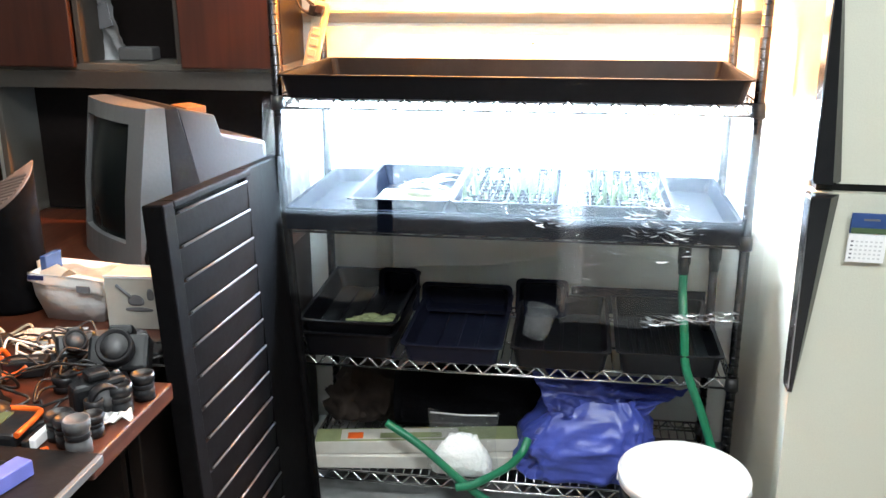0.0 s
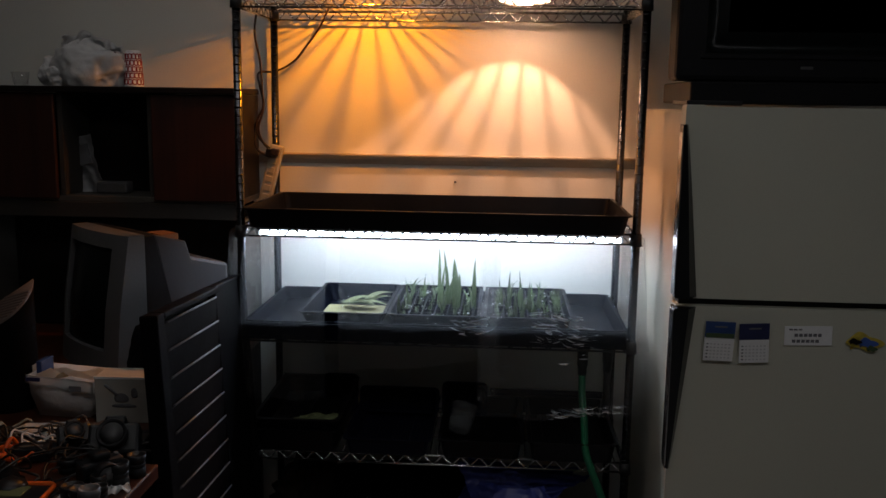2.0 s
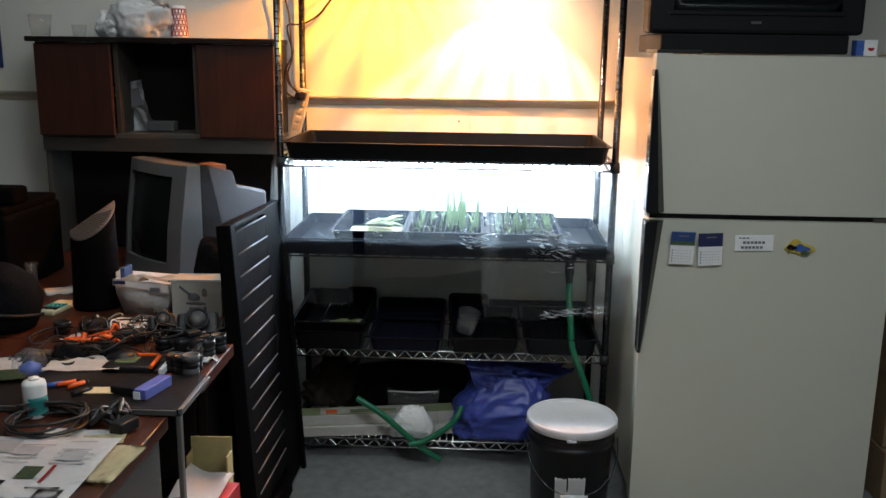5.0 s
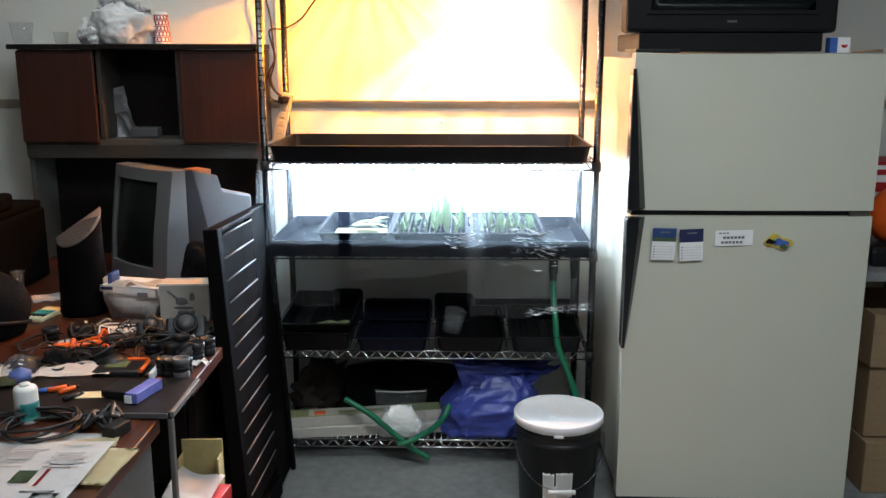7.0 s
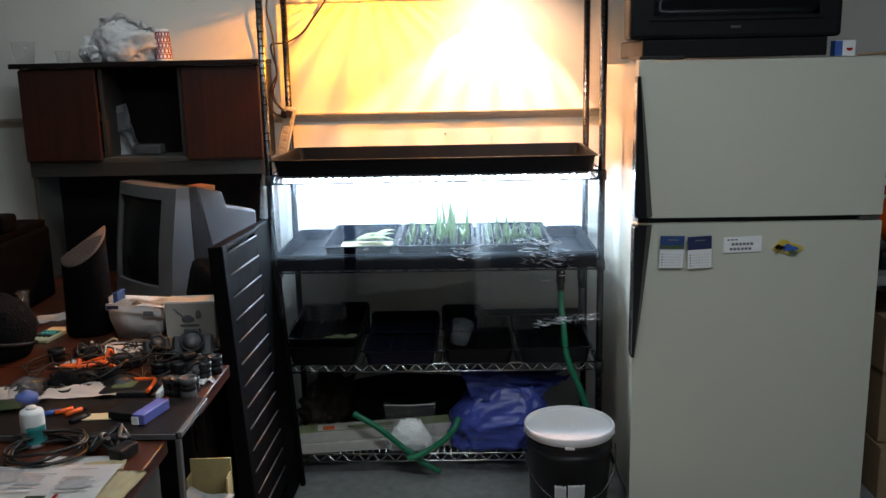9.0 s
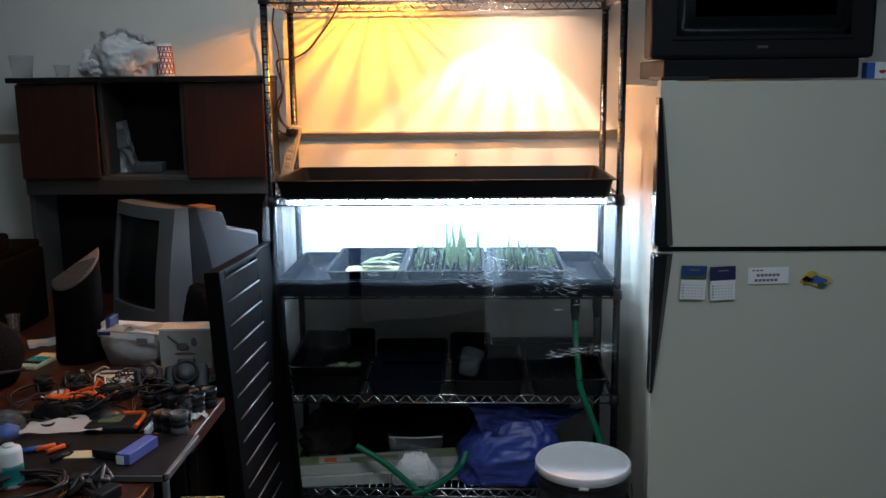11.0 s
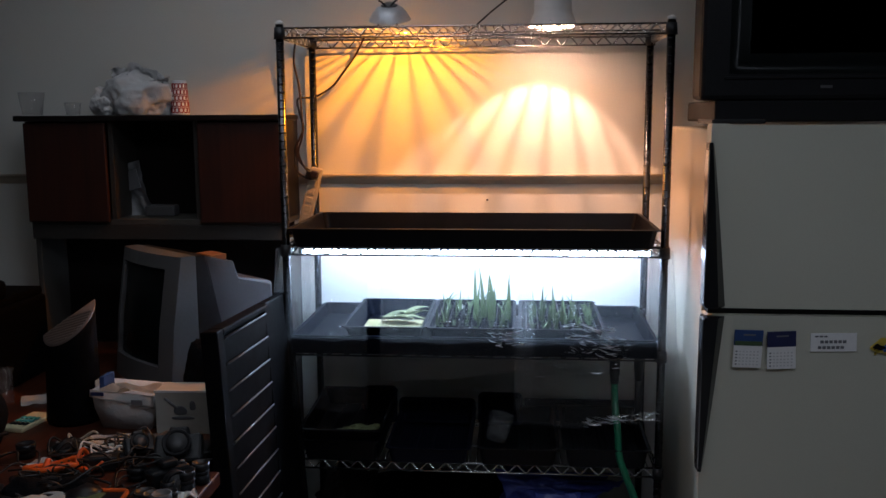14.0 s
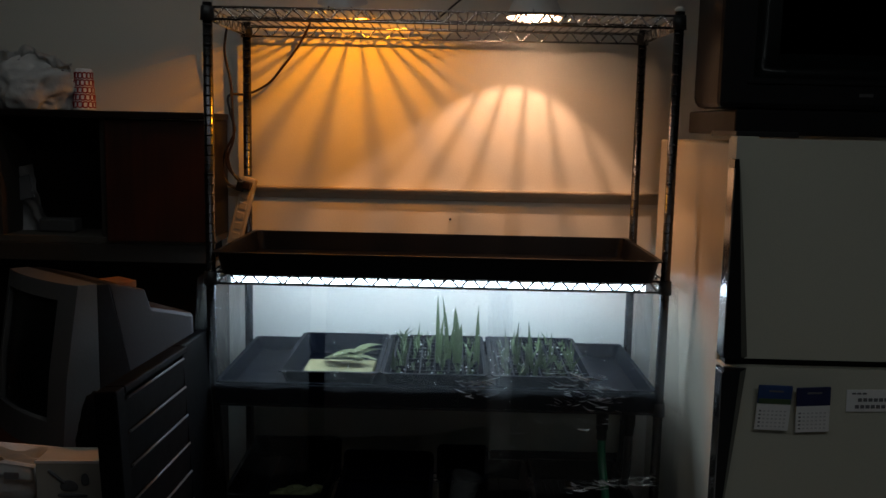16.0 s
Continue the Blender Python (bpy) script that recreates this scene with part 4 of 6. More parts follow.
part("plug", box(B(), -0.012, -0.04, 0.18, 0.014, -0.0135, 0.205, 0.004), CABLEBROWN, ps)

# ---- refrigerator ----
FX0, FX1, FYF, FYB, FH = 0.662, 1.455, -0.335, 0.42, 1.556
fr = thing("refrigerator", "almond two-door refrigerator with black handles", "refrigerator", ((FX0 + FX1) / 2, 0, 0))
W = (FX1 - FX0) / 2
part("cabinet", box(B(), -W + 0.004, FYF + 0.075, 0.05, W - 0.004, FYB, FH - 0.012, 0.006), FRIDGESIDE, fr)
part("base_grille", box(B(), -W + 0.02, FYF + 0.09, 0.0, W - 0.02, FYB - 0.02, 0.045, 0.004), BLACK, fr)


def fridge_door(z0, z1):
    bm = B()
    prof = []
    for k in range(17):
        t = -1 + 2 * k / 16
        prof.append((t * W, FYF + 0.006 * t * t))
    n = len(prof)
    ring = [(x, y) for x, y in prof] + [(W, FYF + 0.066), (-W, FYF + 0.066)]
    lo, hi = [bm.verts.new((x, y, z0)) for x, y in ring], [bm.verts.new((x, y, z1)) for x, y in ring]
    m = len(ring)
    for k in range(m):
        bm.faces.new((lo[k], lo[(k + 1) % m], hi[(k + 1) % m], hi[k]))
    bm.faces.new(lo[::-1])
    bm.faces.new(hi)
    sharp = [e for e in bm.edges if len(e.link_faces) == 2 and e.calc_face_angle(0) > 0.6]
    bmesh.ops.bevel(bm, geom=sharp, offset=0.008, segments=3, affect="EDGES", profile=0.5)
    return bm


dl = part("door", fridge_door(0.035, 1.036), FRIDGE, fr)
du = part("door", fridge_door(1.056, FH), FRIDGE, fr)
part("gasket", box(B(), -W + 0.012, FYF + 0.03, 1.03, W - 0.012, FYF + 0.078, 1.062), BLACK, fr)


def handle(bm, z_thick, z_thin):
    """A wedge that widens towards the gap between the doors."""
    rows = []
    for k in range(9):
        t = k / 8
        z = z_thick + (z_thin - z_thick) * t
        w = 0.046 * (1 - t) ** 0.9 + 0.014
        y = -0.030 * (1 - 0.55 * t)
        x = -W - 0.008
        rows.append([bm.verts.new(p) for p in ((x, FYF + 0.03, z), (x, FYF + y, z), (x + w * 0.6, FYF + y - 0.004, z), (x + w, FYF - 0.001, z), (x + w, FYF + 0.012, z))])
    for a, b in zip(rows, rows[1:]):
        for i in range(5):
            bm.faces.new((a[i], a[(i + 1) % 5], b[(i + 1) % 5], b[i]))
    bm.faces.new(rows[0])
    bm.faces.new(rows[-1][::-1])
    return bm


part("handle", handle(B(), 1.062, 1.51), BLACKGLOSS, du, "black moulded handle")
part("handle", handle(B(), 1.034, 0.588), BLACKGLOSS, dl, "black moulded handle")
part("handle_trim", box(B(), -W - 0.012, FYF - 0.026, 0.6, -W - 0.0085, FYF + 0.02, 1.03, 0.001), CHROME, dl)
part("handle_trim", box(B(), -W - 0.012, FYF - 0.026, 1.066, -W - 0.0085, FYF + 0.02, 1.49, 0.001), CHROME, du)
part("hinge_cover", box(B(), W - 0.07, FYF + 0.012, 1.037, W - 0.006, FYF + 0.03, 1.055, 0.002), TAUPE, fr)
part("top_hinge", box(B(), -W + 0.002, FYF + 0.01, FH - 0.01, -W + 0.05, FYF + 0.06, FH + 0.004, 0.002), FRIDGE, fr)

# papers and magnets on the fridge door
YD = FYF - 0.003
for x0, z0, top, rz in ((0.738, 0.893, SKYPRINT, 1.0), (0.832, 0.888, NIGHTPRINT, -3.0)):
    c = thing("wall_calendar", "small tear-off calendar held on the fridge door", "calendar", (x0, YD - 0.004, z0), ry=rz, rx=4.0, group="fridge calendars")
    part("pad", box(B(), 0.0, -0.004, 0.0, 0.077, 0.0, 0.066, 0.001), PAPER, c)
    part("picture", box(B(), 0.0, -0.005, 0.064, 0.077, 0.0, 0.108, 0.001), top, c, "blue printed picture")
    part("printed_title", box(B(), 0.024, -0.0062, 0.093, 0.056, -0.005, 0.097), INK, c)
    if top is SKYPRINT:
        part("printed_landscape", box(B(), 0.002, -0.0062, 0.065, 0.075, -0.005, 0.077), GREENPRINT, c)
    for r in range(5):
        for q in range(7):
            part("printed_bar", box(B(), 0.006 + q * 0.0095, -0.0046, 0.008 + r * 0.0092, 0.011 + q * 0.0095, -0.004, 0.0115 + r * 0.0092), INKLIGHT if q else INK, c)
c = thing("note_card", "white note card with three lines of print", "note card", (0.947, YD, 0.938), ry=-1.5)
part("card", box(B(), 0.0, -0.002, 0.0, 0.123, 0.0, 0.052, 0.001), PAPER, c)
for z, x0, x1, h in ((0.041, 0.012, 0.055, 0.004), (0.024, 0.026, 0.098, 0.008), (0.008, 0.02, 0.1, 0.008)):
    n = int((x1 - x0) / 0.012)
    for k in range(n):
        part("printed_bar", box(B(), x0 + k * 0.012, -0.003, z, x0 + k * 0.012 + 0.009, -0.002, z + h), INK, c)
g = thing("fridge_magnet", "wavy yellow, blue and green souvenir magnet", "magnet", (1.15, YD, 0.95))


def flat_shape(pts, y0, y1):
    bm = B()
    lo, hi = [bm.verts.new((x, y0, z)) for x, z in pts], [bm.verts.new((x, y1, z)) for x, z in pts]
    for k in range(len(pts)):
        bm.faces.new((lo[k], lo[(k + 1) % len(pts)], hi[(k + 1) % len(pts)], hi[k]))
    bm.faces.new(lo)
    bm.faces.new(hi[::-1])
    return bm


outline = [((0.042 + 0.008 * math.sin(3 * a + 1) + 0.006 * math.sin(5 * a)) * math.cos(a), (0.022 + 0.006 * math.sin(4 * a)) * math.sin(a) - 0.006 * math.cos(2 * a)) for a in [2 * math.pi * k / 36 for k in range(36)]]
part("base", flat_shape(outline, -0.004, 0.0), YELLOW, g)
part("raised_patch", flat_shape([(x * 0.55 + 0.008, z * 0.55) for x, z in outline], -0.007, -0.004), BLUE, g)
part("raised_patch", flat_shape([(x * 0.3 + 0.02, z * 0.35 - 0.014) for x, z in outline], -0.0075, -0.004), GREENPRINT, g)
part("raised_patch", flat_shape([(x * 0.35 - 0.024, z * 0.35 + 0.004) for x, z in outline], -0.0075, -0.004), DARKWOOD, g)

# television on the fridge
ZF = FH + 0.003
tv = thing("television", "large black tube television on top of the fridge", "television", (0.99, -0.2, ZF + 0.004))
part("stand", box(B(), -0.295, 0.0, 0.0, 0.305, 0.42, 0.06, 0.006), TVBLACK, tv)
bm = box(B(), -0.34, -0.01, 0.06, 0.345, 0.09, 0.64, 0.014)
part("front_frame", bm, TVBLACK, tv)
part("lower_lip", box(B(), -0.275, -0.016, 0.118, 0.28, -0.008, 0.126, 0.002), TVBLACK, tv)
part("screen", sheet(B(), lambda u, v: (-0.262 + 0.53 * u, -0.0106 - 0.010 * min(1.0, 3 * (1 - (2 * u - 1) ** 2)) * min(1.0, 3 * (1 - (2 * v - 1) ** 2)) ** 0.8, 0.132 + 0.44 * v), 20, 16, 0.003), SCREEN, tv)
part("maker_mark", box(B(), -0.014, -0.0125, 0.092, 0.018, -0.0095, 0.1), GREYPL, tv)
bm = B()
box(bm, -0.325, 0.09, 0.065, 0.33, 0.19, 0.6, 0.01)
box(bm, -0.27, 0.19, 0.07, 0.275, 0.5, 0.5, 0.03, 3)
part("rear_housing", bm, TVBLACK, tv)
single("set_top_box", box(B(), -0.022, -0.1, 0.0, 0.12, 0.1, 0.012, 0.003), BLACK, "flat black box under the television", "set-top box", (0.69, -0.2, ZF))
bx = thing("small_box", "small blue and white box on the fridge", "box", (1.355, -0.18, ZF))
part("box", box(B(), -0.033, -0.02, 0.0, 0.03, 0.02, 0.05, 0.001), PAPER, bx)
part("printed_side", box(B(), -0.036, -0.021, 0.001, -0.012, 0.018, 0.049), BLUE, bx)
part("printed_spot", flat_shape([(0.011 + 0.011 * math.cos(math.pi * (1 + k / 10)), 0.026 + 0.01 * math.sin(math.pi * (1 + k / 10))) for k in range(11)], -0.0215, -0.0195), RED, bx)
single("pen", tube(B(), [(0, 0, 0.004), (0.09, -0.02, 0.007)], lambda t: 0.0035 + 0.002 * t, 8), KRAFT, "brown pen lying on the fridge", "pen", (1.375, -0.24, ZF))

# ---- beside the fridge: table with orange tool, boxes below ----
tb = thing("side_table", "grey table loaded with tools", "table", (2.0, 0.05, 0.0))
part("tabletop", box(B(), -0.52, -0.32, 0.80, 0.6, 0.42, 0.835, 0.006), CONCRETE, tb)
for xx in (-0.1, 0.55):
    for yy in (-0.28, 0.38):
        part("leg", box(B(), xx, yy, 0.0, xx + 0.04, yy + 0.04, 0.80, 0.003), BLACK, tb)
ot = thing("power_tool", "orange and black power tool in its base", "power tool", (1.66, -0.1, 0.836))
part("base", box(B(), -0.14, -0.1, 0.0, 0.3, 0.12, 0.07, 0.02, 3), BLACK, ot)
part("body", blob(B(), (0.03, 0.0, 0.16), (0.15, 0.1, 0.12), 0.06, 3, 3, 2.0), ORANGE, ot)
part("box", box(B(), -0.12, 0.05, 0.24, 0.3, 0.2, 0.35, 0.004), RED, ot, "red printed box")
part("printed_bar", box(B(), -0.1, 0.047, 0.32, 0.04, 0.05, 0.335), PAPER, ot)
part("printed_bar", box(B(), -0.08, 0.047, 0.275, 0.0, 0.05, 0.3), PAPER, ot)
for z, h, x, dy in ((0.0, 0.2, 1.565, -0.02), (0.2, 0.27, 1.57, 0.02), (0.47, 0.2, 1.56, 0.0)):
    kb = thing("cardboard_box", "closed brown cardboard box in a stack", "cardboard box", (x, dy - 0.2, z), group="stacked boxes")
    part("body", box(B(), 0.0, 0.0, 0.001, 0.42, 0.38, h - 0.004, 0.003), KRAFT, kb)
    part("flap", box(B(), 0.001, -0.003, h - 0.07, 0.419, -0.001, h - 0.006), KRAFT, kb)
    part("tape", box(B(), 0.19, -0.005, 0.002, 0.24, -0.003, h - 0.006), YELLOWCARD, kb)

# ---- black slatted panel beside the shelf ----
pn = new("slatted_panel")
tagged(pn, "black plastic slatted panel leaning beside the shelving", "panel")
PW, PHGT = 0.76, 1.06
pa, pb, pdn = Vector((-0.612, -0.742, 1.062)), Vector((-0.618, 0.012, 1.018)), Vector((0.075, -0.1, -1.0))
ux = (pb - pa).normalized()
un = ux.cross(pdn.normalized()).normalized()
uz = un.cross(ux).normalized()
if uz.z < 0:
    uz = -uz
if un.x < 0:
    un = -un
base = pa - uz * (pa.z / uz.z)
pm = Matrix((ux, un, uz)).transposed().to_4x4()
pm.translation = base
pn.matrix_world = pm
H = pa.z / uz.z
T = 0.022
part("stile", box(B(), 0.026, -T, 0.05, 0.075, T, H, 0.004), PANELM, pn)
part("stile", box(B(), 0.50, -T, 0.05, 0.755, -T + 0.03, H, 0.006), PANELM, pn)
part("edge_flange", box(B(), 0.722, -T + 0.03, 0.03, 0.755, T + 0.002, H, 0.005), PANELM, pn)
part("rail", box(B(), 0.075, -T, H - 0.018, 0.50, T, H, 0.005), PANELM, pn)
part("rail", box(B(), 0.075, -T, 0.05, 0.50, T, 0.12, 0.005), PANELM, pn)
part("back_sheet", box(B(), 0.07, -T, 0.1, 0.505, -T + 0.008, H - 0.02), PANELM, pn)
slat_me = mesh_of("slat", box(B(), 0.0, -0.006, 0.0, 0.424, 0.006, 0.0645, 0.002), PANELM)
# rounded lips, coloured paler than the slats as their edge highlight
bm = tube(B(), [(0.042, 0, 0), (0.422, 0, 0)], 0.0026, 8)
lip_me = mesh_of("slat_lip", bm, SLATGLINT)
for k in range(14):
    z = H - 0.0285 - 0.066 - 0.0684 * k
    if z < 0.11:
        break
    s = piece("slat", slat_me, pn, (0.0635, 0.004, z))
    s.rotation_euler = (radians(-5), 0, 0)
    l = piece("slat_lip", lip_me, s, (0, 0.0045, 0.066))

# ---- desks and hutch ----
ZD = 0.725
dk = thing("desk", "mahogany desk cluttered with cameras and cables", "desk", (0, 0, 0))
bm = B()
box(bm, -2.05, -1.07, ZD - 0.035, -0.578, -0.77, ZD, 0.004)
box(bm, -2.05, -0.769, ZD - 0.035, -0.665, 0.46, ZD, 0.004)
part("desktop", bm, MAHOG, dk)
part("apron", box(B(), -2.0, -0.78, 0.3, -0.7, -0.76, ZD - 0.036), DARKWOOD, dk)
part("end_panel", box(B(), -0.70, -0.75, 0.0, -0.67, 0.45, ZD - 0.036, 0.003), DARKWOOD, dk)
part("end_panel", box(B(), -2.04, -1.05, 0.0, -2.01, 0.45, ZD - 0.036, 0.003), DARKWOOD, dk)
d2 = thing("desk", "mahogany desk with grey end panel and newspapers", "desk", (0, 0, 0))
part("desktop", box(B(), -2.05, -2.6, ZD - 0.038, -0.592, -1.285, ZD - 0.003, 0.004), MAHOG, d2)
part("end_panel", box(B(), -0.64, -2.58, 0.0, -0.615, -1.29, ZD - 0.039, 0.003), TAUPE, d2)
part("corner_post", box(B(), -0.574, -1.289, 0.0, -0.562, -1.27, ZD - 0.004, 0.003), DESKGREY, d2)
part("end_panel", box(B(), -2.04, -2.58, 0.0, -2.01, -1.29, ZD - 0.039, 0.003), TAUPE, d2)
sb = thing("bridging_board", "dark laminate board bridging the two desks", "board", (0, 0, ZD))
part("board", box(B(), -2.02, -1.29, 0.0, -0.566, -1.062, 0.014, 0.002), DARKWOOD, sb)
part("edge_trim", box(B(), -0.566, -1.29, 0.001, -0.556, -1.07, 0.0155, 0.002), SILVER, sb)
part("edge_trim", box(B(), -2.0, -1.296, 0.0, -0.57, -1.29, 0.013, 0.001), GREYPL, sb)
ZT2 = ZD + 0.014

hu = thing("hutch", "mahogany desk hutch with two doors and a cubby", "hutch", (0, 0, ZD))
HX0, HX1, HY0, HY1 = -1.605, -0.672, 0.27, 0.485


def hb(name, x0, y0, z0, x1, y1, z1, mt, bev=0.002):
    return part(name, box(B(), x0, y0, z0 - ZD, x1, y1, z1 - ZD, bev), mt, hu)


hb("top_board", HX0 - 0.026, HY0 - 0.03, 1.572, HX1 + 0.004, HY1, 1.592, DARKWOOD, 0.004)
hb("bottom_board", HX0, HY0 + 0.003, 1.205, HX1, HY1, 1.225, TAUPE)
hb("valance", HX0 + 0.003, HY0 + 0.0, 1.152, HX1, HY0 + 0.018, 1.2045, HUTCHGREY)
hb("side_panel", HX0, HY0 + 0.022, ZD + 0.001, HX0 + 0.02, HY1, 1.152, TAUPE)
hb("side_panel", HX1 - 0.02, HY0 + 0.022, ZD + 0.001, HX1, HY1, 1.152, TAUPE)
hb("side_panel", HX0, HY0 + 0.003, 1.2255, HX0 + 0.018, HY1, 1.5715, DARKWOOD)
hb("side_panel", HX1 - 0.018, HY0 + 0.003, 1.2255, HX1, HY1, 1.5715, DARKWOOD)
hb("back_panel", HX0 + 0.02, HY1 - 0.012, ZD + 0.001, HX1 - 0.02, HY1 - 0.002, 1.57, DARKWOOD)
hb("divider", -1.302, HY0 + 0.002, 1.2255, -1.284, HY1 - 0.013, 1.5715, HUTCHGREY)
hb("divider", -0.992, HY0 + 0.002, 1.2255, -0.974, HY1 - 0.013, 1.5715, HUTCHGREY)
hb("door", HX0 + 0.001, HY0 - 0.017, 1.215, -1.305, HY0 + 0.001, 1.566, MAHOGDOOR, 0.004)
hb("door", -0.972, HY0 - 0.017, 1.215, HX1 - 0.001, HY0 + 0.001, 1.566, MAHOGDOOR, 0.004)
hb("cubby_back", -1.283, HY1 - 0.02, 1.2255, -0.993, HY1 - 0.013, 1.5715, DARKWOOD)
fp = thing("foil_pouch", "silver foil pouch leaning in the cubby", "pouch", (-1.235, 0.37, 1.2262), rz=-20, ry=-14)
part("pouch", sheet(B(), lambda u, v: ((u - 0.5) * (0.115 + 0.03 * v) - 0.03 * v, 0.025 * math.sin(math.pi * u) * (1 - v) + 0.025 * (facet(Vector((u * 2, v * 2.5, 2)), 6.0) - 0.5), v * 0.2), 24, 28, 0.003), FOIL, fp)
part("printed_panel", box(B(), -0.03, -0.004, 0.1, 0.03, -0.001, 0.17), INK, fp)
single("small_case", box(B(), -0.055, -0.03, 0.0, 0.055, 0.03, 0.04, 0.006), GREYPL, "small grey case in the cubby", "case", (-1.16, 0.38, 1.2262))

# on top of the hutch
ZH = 1.593
pb_ = thing("plastic_bag", "crumpled white plastic bag on the hutch", "plastic bag", (-1.21, 0.33, ZH))
def crumpled_bag(at, size, seed, sharp=0.5):
    """A limp plastic bag: broad flat planes, sharp creases, resting flat."""
    bm = B()
    for p in bmesh.ops.create_icosphere(bm, subdivisions=5, radius=1.0)["verts"]:
        k = 1.22 - sharp * facet(p.co * 0.8, seed) - 0.03 * facet(p.co * 3.0, seed + 3.0)
        q = p.co * k
        q.z = max(q.z, -0.7)
        p.co = Vector((at[0] + q.x * size[0], at[1] + q.y * size[1], at[2] + q.z * size[2]))
    for q in bm.faces:
        q.smooth = True
    return bm


part("bag", crumpled_bag((0.01, 0.0, 0.062), (0.125, 0.07, 0.09), 3.0), BAGWHITE, pb_)
part("tied_end", crumpled_bag((-0.12, 0.01, 0.04), (0.055, 0.05, 0.06), 8.0), BAGWHITE, pb_)
part("bag_flap", sheet(B(), lambda u, v: (-0.075 + 0.2 * u, -0.015 + 0.07 * (facet(Vector((u * 3, v * 2, 7)), 1.0) - 0.5), 0.1 + (0.045 + 0.03 * math.sin(3.0 * u + 0.5)) * v + 0.03 * (facet(Vector((u * 2.5, v, 2)), 4.0) - 0.5)), 30, 12, 0.0012), BAGWHITE, pb_)
part("dark_content", box(B(), 0.075, -0.03, 0.045, 0.11, 0.0, 0.115, 0.006), DARKGREY, pb_)
cu = thing("paper_cup", "upturned white paper cup with red ring pattern", "cup", (-1.055, 0.33, ZH))
part("cup_wall", lathe(B(), [(0.0, 0.001), (0.031, 0.0), (0.033, 0.003), (0.031, 0.006), (0.0235, 0.118), (0.021, 0.12), (0.02, 0.116), (0.0, 0.116)], 30), PAPER, cu)
for k in range(5):
    for j in range(7):
        a, z = -2.6 + j * 0.5 + 0.25 * (k % 2), 0.016 + 0.021 * k
        r = 0.0318 - 0.067 * z
        pts = [(r * math.cos(a + 0.3 * math.cos(q)), r * math.sin(a + 0.3 * math.cos(q)), z + 0.0085 * math.sin(q)) for q in [2 * math.pi * i / 12 for i in range(12)]]
        part("printed_ring", tube(B(), pts, 0.002, 5, closed=True), RED, cu)
for x, h, r in ((-1.605, 0.082, 0.045), (-1.452, 0.045, 0.03)):
    single("tumbler", lathe(B(), [(0.0, 0.0), (r * 0.75, 0.0), (r, h), (r - 0.0015, h), (r * 0.73, 0.003), (0.0, 0.003)], 28), TUMBLER, "clear plastic tumbler on the hutch", "tumbler", (x, 0.33, ZH), group="tumblers")

# ---- television under the hutch ----
tv2 = thing("television", "silver tube television with dark screen on the desk", "television", (-0.897, -0.138, ZD), rz=-40)
HWID, HT = 0.378, 0.428


def lean(z):
    """How far the face comes forward below its top edge."""
    return -0.16 * max(0.0, HT - z) + 0.07 * max(0.0, 0.2 - z)


def face_bar(x0, x1, z0, z1, deep, n=10, bow=0.0):
    """A bar of the front frame that follows the leaning, slightly bowed face."""
    bm = B()
    rows = []
    for k in range(n + 1):
        z = z0 + (z1 - z0) * k / n
        ring = []
        for q in range(9):
            x = x0 + (x1 - x0) * q / 8
            w = (x + HWID / 2) / (HWID / 2)
            ring.append((x, lean(z) - bow * (1 - w * w), z))
        ring += [(x1, deep, z), (x0, deep, z)]
        rows.append([bm.verts.new(p) for p in ring])
    m = len(rows[0])
    for a, b in zip(rows, rows[1:]):
        for q in range(m):
            bm.faces.new((a[q], a[(q + 1) % m], b[(q + 1) % m], b[q]))
    bm.faces.new(rows[0][::-1])
    bm.faces.new(rows[-1])
    es = [e for e in bm.edges if len(e.link_faces) == 2 and e.calc_face_angle(0) > 0.7]
    bmesh.ops.bevel(bm, geom=es, offset=0.004, segments=2, affect="EDGES", profile=0.5)
    return bm


def side_profile(prof, x0, x1, bevel=0.004):
    """A housing drawn as its side outline (depth, height) and carried across."""
    bm = B()
    a, b = [bm.verts.new((x0, y, z)) for y, z in prof], [bm.verts.new((x1, y, z)) for y, z in prof]
    n = len(prof)
    for k in range(n):
        bm.faces.new((a[k], a[(k + 1) % n], b[(k + 1) % n], b[k]))
    bm.faces.new(a[::-1])
    bm.faces.new(b)
    bmesh.ops.bevel(bm, geom=list(bm.edges), offset=bevel, segments=2, affect="EDGES", profile=0.5)
    return bm


BOW = 0.022
part("top_frame", face_bar(-HWID, 0.0, 0.385, HT, 0.05, 3, BOW), SILVER, tv2)
part("bottom_frame", face_bar(-HWID, 0.0, 0.0, 0.075, 0.05, 4, BOW), SILVER, tv2)
part("side_frame", face_bar(-HWID, -HWID + 0.02, 0.075, 0.385, 0.05, 10, BOW), SILVER, tv2)
part("side_frame", face_bar(-0.068, 0.0, 0.075, 0.385, 0.05, 10, BOW), SILVER, tv2)
part("screen", sheet(B(), lambda u, v: (-HWID + 0.018 + (HWID - 0.084) * u, lean(0.07 + 0.32 * v) + 0.012 - 0.034 * (1 - (2 * u - 1) ** 2) * (1 - 0.5 * (2 * v - 1) ** 2), 0.07 + 0.32 * v), 18, 14, 0.004), SCREEN, tv2)
part("seam_band", side_profile([(0.051, 0.004), (0.18, 0.004), (0.132, 0.22), (0.086, 0.4255), (0.051, 0.4265)], -HWID + 0.004, -0.004), TVBLACK, tv2)
